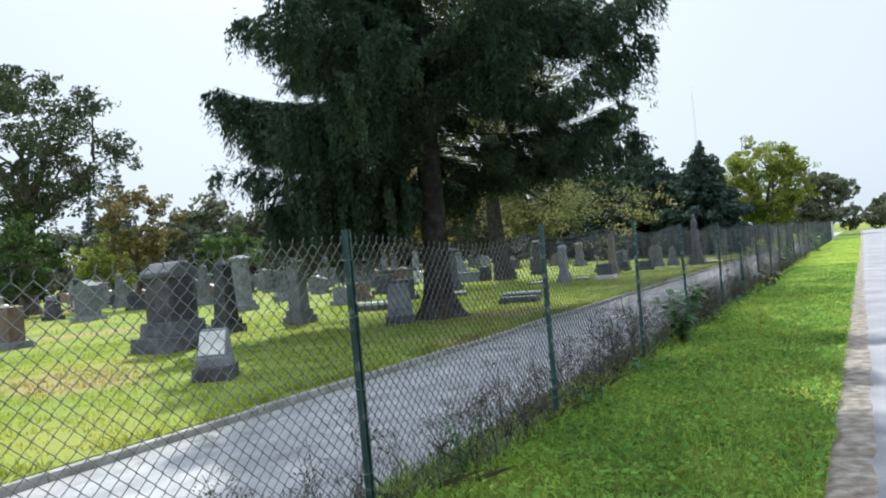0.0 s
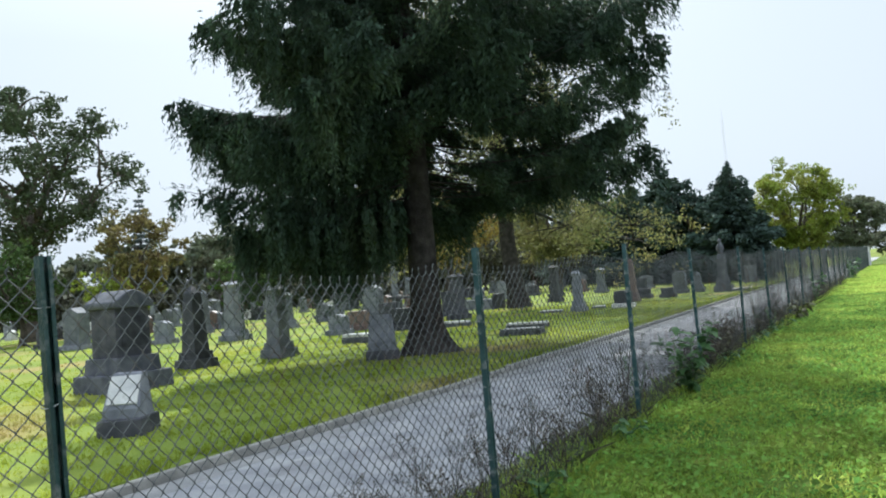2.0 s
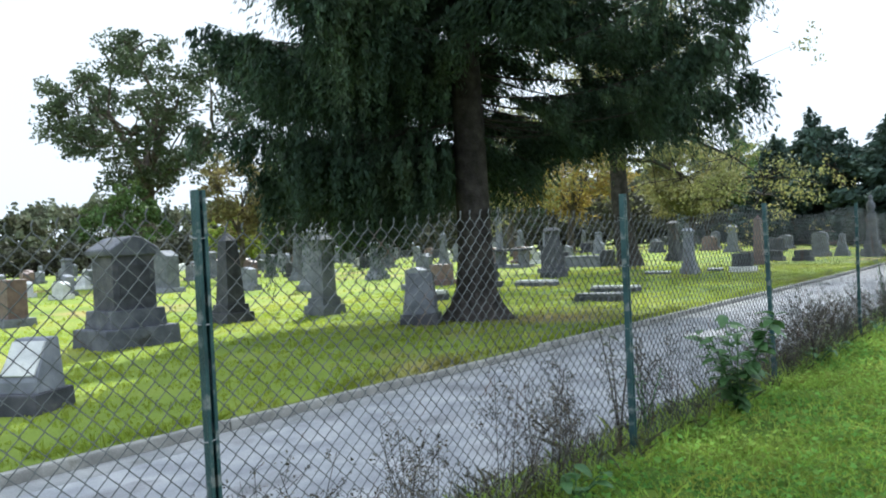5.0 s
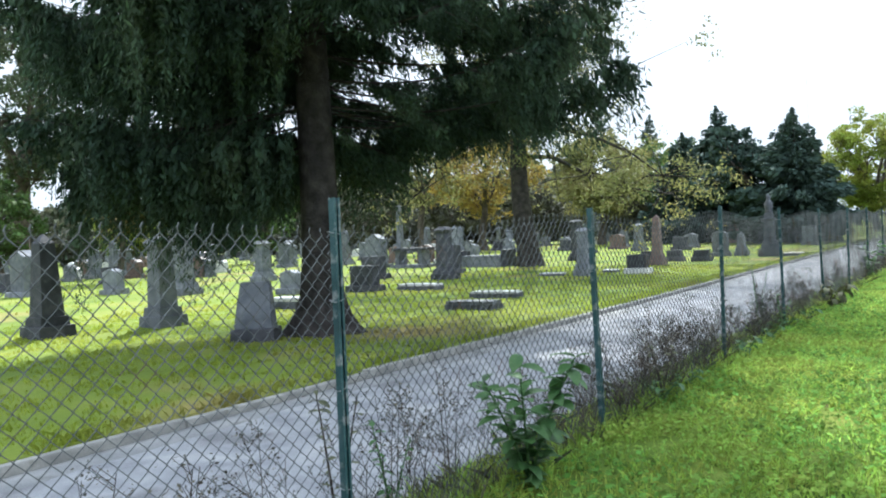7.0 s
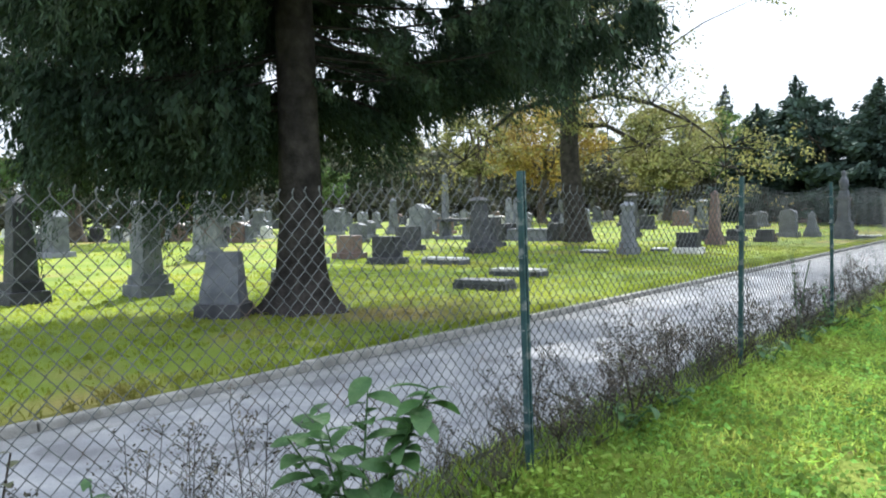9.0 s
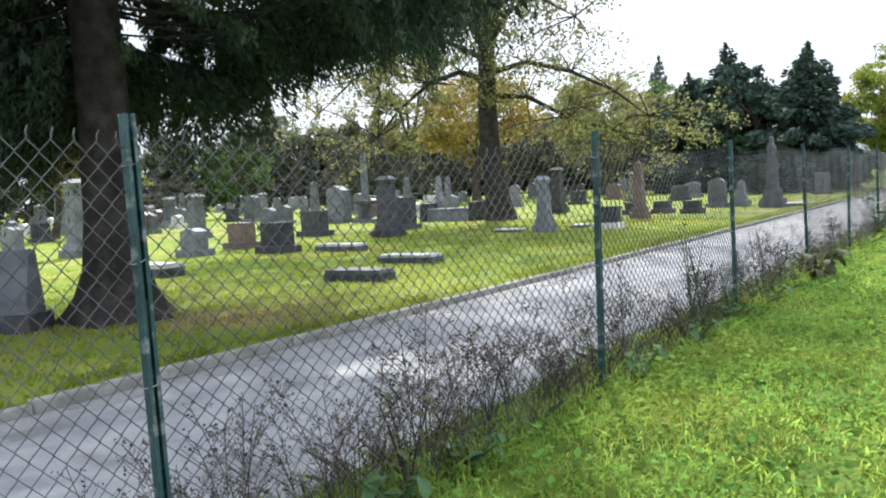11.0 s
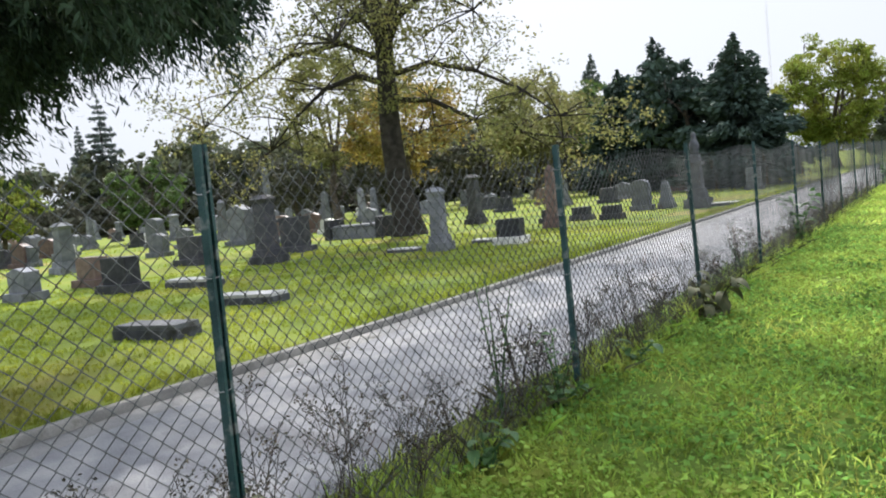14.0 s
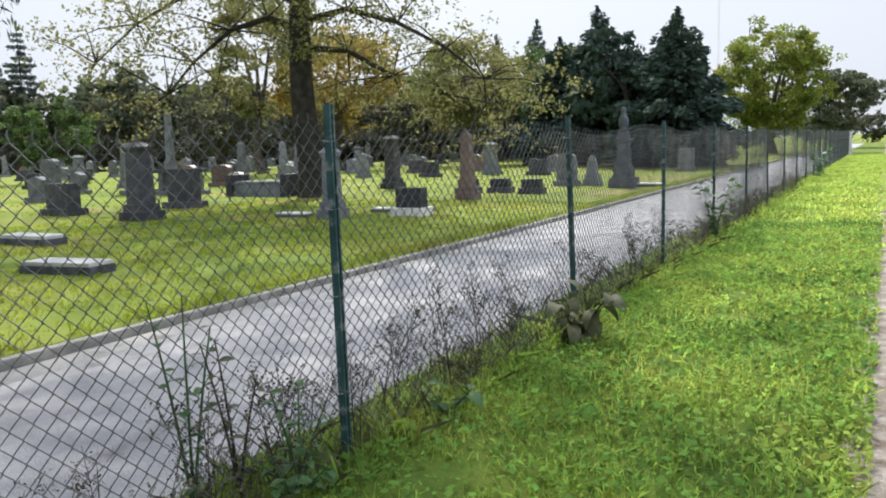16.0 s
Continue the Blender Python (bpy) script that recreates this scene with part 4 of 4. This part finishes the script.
leaf_tree(-4.2, 105.0, 8.6, 4.6, 0.8, 0.3, M_LEAFD, "round dull olive tree beside the path", 40, clumps=55, leaves=130, leaf=0.24, sides=3)
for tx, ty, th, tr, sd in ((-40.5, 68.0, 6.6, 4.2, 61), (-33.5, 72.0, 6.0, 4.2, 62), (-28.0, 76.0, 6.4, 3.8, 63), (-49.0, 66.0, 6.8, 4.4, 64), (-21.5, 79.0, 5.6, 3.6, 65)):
    leaf_tree(tx, ty, th, tr, 0.9, 0.22, M_LEAFS, "low tree behind graves, leaves coloured as in shade", sd, clumps=46, leaves=90, leaf=0.2, sides=4, lobe=12, clump_r=0.3)
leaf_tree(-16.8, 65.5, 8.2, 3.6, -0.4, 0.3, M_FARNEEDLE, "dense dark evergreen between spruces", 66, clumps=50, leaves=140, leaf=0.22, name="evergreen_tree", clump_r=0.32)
leaf_tree(-41.28, 44.67, 4.8, 3.0, 0.6, 0.15, M_LEAF, "low bushy green tree among graves", 41, clumps=36, leaves=150, leaf=0.13)
leaf_tree(-47.0, 38.86, 5.2, 3.2, 0.6, 0.15, M_LEAFY, "low bushy yellow-green tree among graves", 42, clumps=36, leaves=150, leaf=0.13)
# the wooded edge of the cemetery
edge = random.Random(4)
far_a = leaf_tree(-60.14, 92.0, 10.5, 6.2, 0.1, 0.3, M_LEAFD, "dull green tree in the far wood edge", 43, clumps=58, leaves=52, leaf=0.42, sides=3, lobe=10, clump_r=0.3)
far_b = leaf_tree(-50.44, 92.0, 9.5, 6.0, 0.1, 0.3, M_LEAFD, "dark green tree in the far wood edge", 44, clumps=58, leaves=52, leaf=0.42, sides=3, lobe=10, clump_r=0.3)
far_c = leaf_tree(-42.68, 95.0, 11, 6.0, 0.1, 0.3, M_LEAFD, "brownish green tree in the far wood edge", 45, clumps=58, leaves=52, leaf=0.42, sides=3, lobe=10, clump_r=0.3)
for i in range(26):
    az = radians(17 + i * 2.9 + edge.uniform(-0.8, 0.8))
    d = edge.uniform(98, 122)
    s = edge.uniform(0.85, 1.12)
    src = edge.choice((far_a, far_b, far_c))
    cx = -d * math.sin(az)
    copy_thing(src, pose(cx, 12 + d * math.cos(az), lawn_height(cx), 0, 0, edge.uniform(0, 360)) @ Matrix.Diagonal((s, s, s, 1)))
shrub = leaf_tree(-58, 80, 3.8, 3.8, -0.4, 0.1, M_LEAFS, "shrub below the far trees, coloured as in shade", 46, clumps=32, leaves=48, leaf=0.34, name="far_shrub", sides=3, lobe=10, clump_r=0.32)
for i in range(30):
    az = radians(14 + i * 2.5 + edge.uniform(-0.6, 0.6))
    d = edge.uniform(86, 95)
    s = edge.uniform(0.85, 1.25)
    cx = -d * math.sin(az)
    copy_thing(shrub, pose(cx, 12 + d * math.cos(az), lawn_height(cx), 0, 0, edge.uniform(0, 360)) @ Matrix.Diagonal((s, s, s, 1)))
for i in range(16):
    cx = 4 + i * 6.5 + edge.uniform(-2, 2)
    s = edge.uniform(0.5, 0.8)
    copy_thing(edge.choice((far_a, far_b, far_c)), pose(cx, 175 + edge.uniform(-20, 20), 0, 0, 0, edge.uniform(0, 360)) @ Matrix.Diagonal((s, s, s, 1)))

for cx, cy, s in ((-11, 158, 0.5), (-6.5, 150, 0.42), (-2, 156, 0.5), (2.5, 149, 0.44), (7, 153, 0.5), (12, 150, 0.55)):
    copy_thing(edge.choice((far_a, far_b, far_c)), pose(cx, cy, 0, 0, 0, edge.uniform(0, 360)) @ Matrix.Diagonal((s * 1.3, s * 1.3, s, 1)))

# a thin radio mast far beyond the trees
mast = base_of("radio_mast", -68, 400, 0, "thin lattice radio mast paled as by haze", "mast")
V, F = tubes([([(dx, dy, 0), (dx, dy, 69)], [0.035, 0.035]) for dx, dy in ((-0.35, -0.3), (0.35, -0.3), (0, 0.4))] + [([(-0.35, -0.3, z), (0.35, -0.3, z + 1.1), (0, 0.4, z + 2.2), (-0.35, -0.3, z + 3.3)], [0.018] * 4) for z in range(0, 64, 4)], 4)
put("lattice", mesh_from("lattice", V, F, M_STEEL), mast)
V, F = tubes([([(0, 0, 68.5), (0, 0, 74)], [0.05, 0.03])], 5)
put("antenna", mesh_from("antenna", V, F, M_STEEL), mast)


# ---- weeds along the fence ----
def dead_weed(seed, h):
    """A dry branching stem with clusters of seed heads."""
    r = np.random.default_rng(seed)
    paths, C = [], []
    for s in range(int(r.integers(2, 4))):
        lean = r.normal(size=2) * 0.12
        hh = h * r.uniform(0.7, 1.05)
        t = np.linspace(0, 1, 6)
        P = np.stack([lean[0] * t ** 1.5 + 0.02 * r.normal(), lean[1] * t ** 1.5 + 0.02 * r.normal(), t * hh], axis=1)
        paths.append((P, np.linspace(0.004, 0.0018, 6)))
        for b in range(int(r.integers(6, 11))):
            q = r.uniform(0.3, 0.98)
            p = np.array([np.interp(q, t, P[:, i]) for i in range(3)])
            a = r.uniform(0, 6.28)
            L = r.uniform(0.05, 0.2) * (1.25 - q)+0.03
            e = p + np.array([math.cos(a) * L, math.sin(a) * L, L * 0.9])
            paths.append((np.array([p, (p + e) / 2, e]), np.array([0.002, 0.0016, 0.0012])))
            C.append(e + r.normal(size=(5, 3)) * 0.016)
            C.append(p + (e - p) * r.random((2, 1)) + r.normal(size=(2, 3)) * 0.008)
    Vs, Fs = tubes(paths, 3)
    C = np.concatenate(C)
    Vh, Fh = leaf_quads(C, np.full(len(C), 0.010), r, stretch=0.6)
    return mesh_from("stem", Vs, Fs, M_DEAD), mesh_from("panicle", Vh, Fh, M_SEED)


def leaf_shape(L, W, droop, material, name="leaf"):
    """A broad leaf folded along its midrib and bent down towards its tip."""
    rows = 6
    V, F = [], []
    for i in range(rows + 1):
        t = i / rows
        w = W / 2 * math.sin(math.pi * min(1, t * 0.92 + 0.06)) ** 0.8
        x, z = t * L * math.cos(droop * t * 0.6), -L * droop * 0.5 * t * t
        V += [(x, -w, z + w * 0.22), (x, 0, z), (x, w, z + w * 0.22)]
    for i in range(rows):
        for j in range(2):
            F.append((i * 3 + j, i * 3 + j + 1, (i + 1) * 3 + j + 1, (i + 1) * 3 + j))
    return mesh_from(name, V, F, material, True)


def broad_weed(name, x, y, h, n, L, material, label, seed, droop=0.7, spread=0.25, stems=3):
    g = base_of(name, x, y, 0.01, label, "weed")
    r = np.random.default_rng(seed)
    leaves = [leaf_shape(L * s, L * 0.52 * s, droop, material) for s in (0.75, 1.0, 1.25)]
    for k in range(stems):
        a = k * 2.1 + r.random()
        t = np.linspace(0, 1, 7)
        hh = h * r.uniform(0.75, 1.0)
        P = np.stack([math.cos(a) * spread * t ** 1.4, math.sin(a) * spread * t ** 1.4, t * hh], axis=1)
        V, F = tubes([(P, np.linspace(0.009, 0.003, 7))], 5)
        st = put("stem", mesh_from("stem", V, F, M_DEAD if material is M_WILT else M_WEEDLEAF, True), g)
        m = n // stems
        for i in range(m):
            q = 0.10 + 0.90 * i / max(1, m - 1)
            p = [float(np.interp(q, t, P[:, c])) for c in range(3)]
            put("leaf", leaves[int(r.integers(0, 3))], st, m=pose(*p, r.normal() * 15, r.uniform(-35, 12), math.degrees(i * 2.4 + k)))
    return g


weed_kinds = []
for i in range(7):
    stems_me, heads_me = dead_weed(100 + i, (0.55, 0.7, 0.8, 0.62, 0.9, 0.75, 0.45)[i])
    weed_kinds.append((stems_me, heads_me))
wr = random.Random(9)


def plant_weed(x, y, s):
    k = wr.choice(weed_kinds)
    g = base_of("dead_weed", x, y, 0.0, "dry brown weed stalk with seed heads at fence foot", "weed", "dry weeds along the fence")
    g.matrix_basis = pose(x, y, 0.0, 0, 0, wr.uniform(0, 360)) @ Matrix.Diagonal((s, s, s, 1))
    tagged(put("stem", k[0], g), kind="stuff")
    tagged(put("panicle", k[1], g), kind="stuff")


y = 1.0
while y < 40:
    dense = 0.085 if y < 15.5 else (0.13 if y < 21 else 0.26)
    if 12.6 < y < 15.4:
        dense *= 0.6
    elif y < 4.5 or 9.0 < y < 11.8:
        dense *= 1.6
    y += wr.uniform(0.4, 1.6) * dense
    plant_weed(wr.uniform(-2.78, -2.36) if wr.random() < 0.7 else wr.uniform(-2.36, -2.2), y, wr.uniform(0.5, 1.0))

broad_weed("broadleaf_weed", -2.16, 10.95, 0.78, 150, 0.135, M_WEEDLEAF, "tall green weed with broad leaves against the fence", 1, spread=0.29, stems=7)
broad_weed("wilted_weed", -2.08, 21.15, 0.44, 44, 0.16, M_WILT, "drooping wilted brown-green weed at a post", 2, droop=1.5, spread=0.22, stems=4)
broad_weed("shrub_weed", -2.3, 27.6, 0.95, 60, 0.15, M_WEEDLEAF, "dark leafy weed against the fence", 3, spread=0.25, stems=5)
broad_weed("leafy_weed", -2.1, 45.5, 1.1, 60, 0.22, M_WEEDLEAF, "bright green leafy weed at the fence", 4, spread=0.4, stems=5)
for i, (wy, hh) in enumerate(((4.6, 0.5), (9.7, 0.85), (10.1, 0.6), (13.6, 0.5), (17.9, 0.95), (18.15, 0.75), (18.3, 0.5), (15.9, 0.35), (24.3, 0.4), (31.0, 0.5))):
    broad_weed("vine_weed", -2.50 if i % 3 else -2.30, wy, hh, 48, 0.055, M_WEEDLEAF if i % 2 == 0 else M_WILT, "small-leaved green weed twining up the fence", 20 + i, spread=0.12, stems=3)
for i, (wx, wy) in enumerate(((-2.24, 14.0), (-2.2, 16.0), (-2.22, 17.2), (-2.25, 18.2), (-2.2, 19.4), (-2.25, 13.4), (-2.18, 8.6), (-2.2, 6.8))):
    broad_weed("low_weed", wx, wy, 0.2, 26, 0.10, M_WEEDLEAF, "low leafy weed at the foot of the fence", 40 + i, droop=0.9, spread=0.14, stems=4)


# ---- grass ----
def blades(name, n, place, height, width, material, label, seed, ground=0.0, lean=0.5):
    r = np.random.default_rng(seed)
    xy = place(r, n)
    n = len(xy)
    gz = np.array([lawn_height(x) for x in xy[:, 0]]) if ground is None else np.full(n, ground)
    a = r.uniform(0, 6.283, n)
    h = height * r.uniform(0.45, 1.25, n)
    w = width * r.uniform(0.6, 1.3, n)
    out = np.abs(r.normal(size=n)) * lean * h
    b = a + r.normal(size=n) * 0.7
    root = np.stack([xy[:, 0], xy[:, 1], gz], axis=1)
    side = np.stack([-np.sin(a) * w, np.cos(a) * w, np.zeros(n)], axis=1)
    mid = root + np.stack([np.cos(b) * out * 0.4, np.sin(b) * out * 0.4, h * 0.62], axis=1)
    tip = root + np.stack([np.cos(b) * out, np.sin(b) * out, h], axis=1)
    V = np.stack([root - side, root + side, mid + side * 0.8, tip, mid - side * 0.8], axis=1).reshape(-1, 3)
    F = np.arange(n * 5).reshape(-1, 5)
    return tagged(put(name, mesh_from(name, V, F, material)), label, "grass", kind="stuff")


def verge_place(y0, y1, x0, x1, thin=0.5):
    def f(r, n):
        p = np.stack([r.uniform(x0, x1, n), r.uniform(y0, y1, n)], axis=1)
        d = np.array([noise.noise((x * 1.9, y * 1.9, 5.0)) + 0.5 * noise.noise((x * 6, y * 6, 2.0)) for x, y in p])
        return p[d > r.uniform(-1.1, 0.35, n) * thin]
    return f


blades("verge_grass", 76000, verge_place(2.5, 27, -2.35, -0.20), 0.062, 0.0050, M_BLADE, "short green grass of the verge", 61, 0.02, 0.9)
blades("verge_grass_far", 34000, verge_place(27, 75, -2.35, -0.16), 0.06, 0.016, M_BLADE, "short green grass of the verge further along", 62, 0.02, 0.9)
blades("fence_foot_grass", 16000, verge_place(1, 45, -2.72, -2.12), 0.12, 0.005, M_BLADE, "longer grass along the fence foot", 63, 0.01, 0.8)
blades("dry_grass", 9000, verge_place(1, 40, -2.76, -2.2, 0.8), 0.15, 0.004, M_WILT, "dry brown grass mat along the fence foot", 67, 0.01, 1.1)
blades("lawn_grass", 100000, verge_place(3, 34, -16, -5.8, 0.3), 0.036, 0.010, M_LAWNBLADE, "short sunlit lawn grass among the graves", 64, None, 0.7)
blades("lawn_grass_far", 26000, verge_place(5, 75, -45, -7, 0.3), 0.06, 0.03, M_LAWNBLADE, "sunlit lawn grass among far graves", 65, None, 0.7)
blades("curb_grass", 14000, verge_place(2, 60, -6.02, -5.72, 0.3), 0.11, 0.007, M_LAWNBLADE, "uncut grass tufts behind the curb", 66, 0.04, 0.8)


def clover(n, seed):
    """Low broad leaves of clover and plantain scattered through the verge."""
    r = np.random.default_rng(seed)
    p = verge_place(2.5, 30, -2.3, -0.2, 0.9)(r, n)
    C = np.stack([p[:, 0], p[:, 1], r.uniform(0.02, 0.10, len(p))], axis=1)
    V, F = leaf_quads(C, r.choice([0.012, 0.018, 0.026], len(C), p=[0.4, 0.42, 0.18]), r, flat=0.6, stretch=0.75, direction=np.stack([r.normal(size=len(p)), r.normal(size=len(p)), r.normal(size=len(p)) * 0.3], axis=1))
    return tagged(put("verge_clover", mesh_from("verge_clover", V, F, M_CLOVER)), "low clover leaves scattered through the verge", "clover", kind="stuff")


clover(100000, 71)
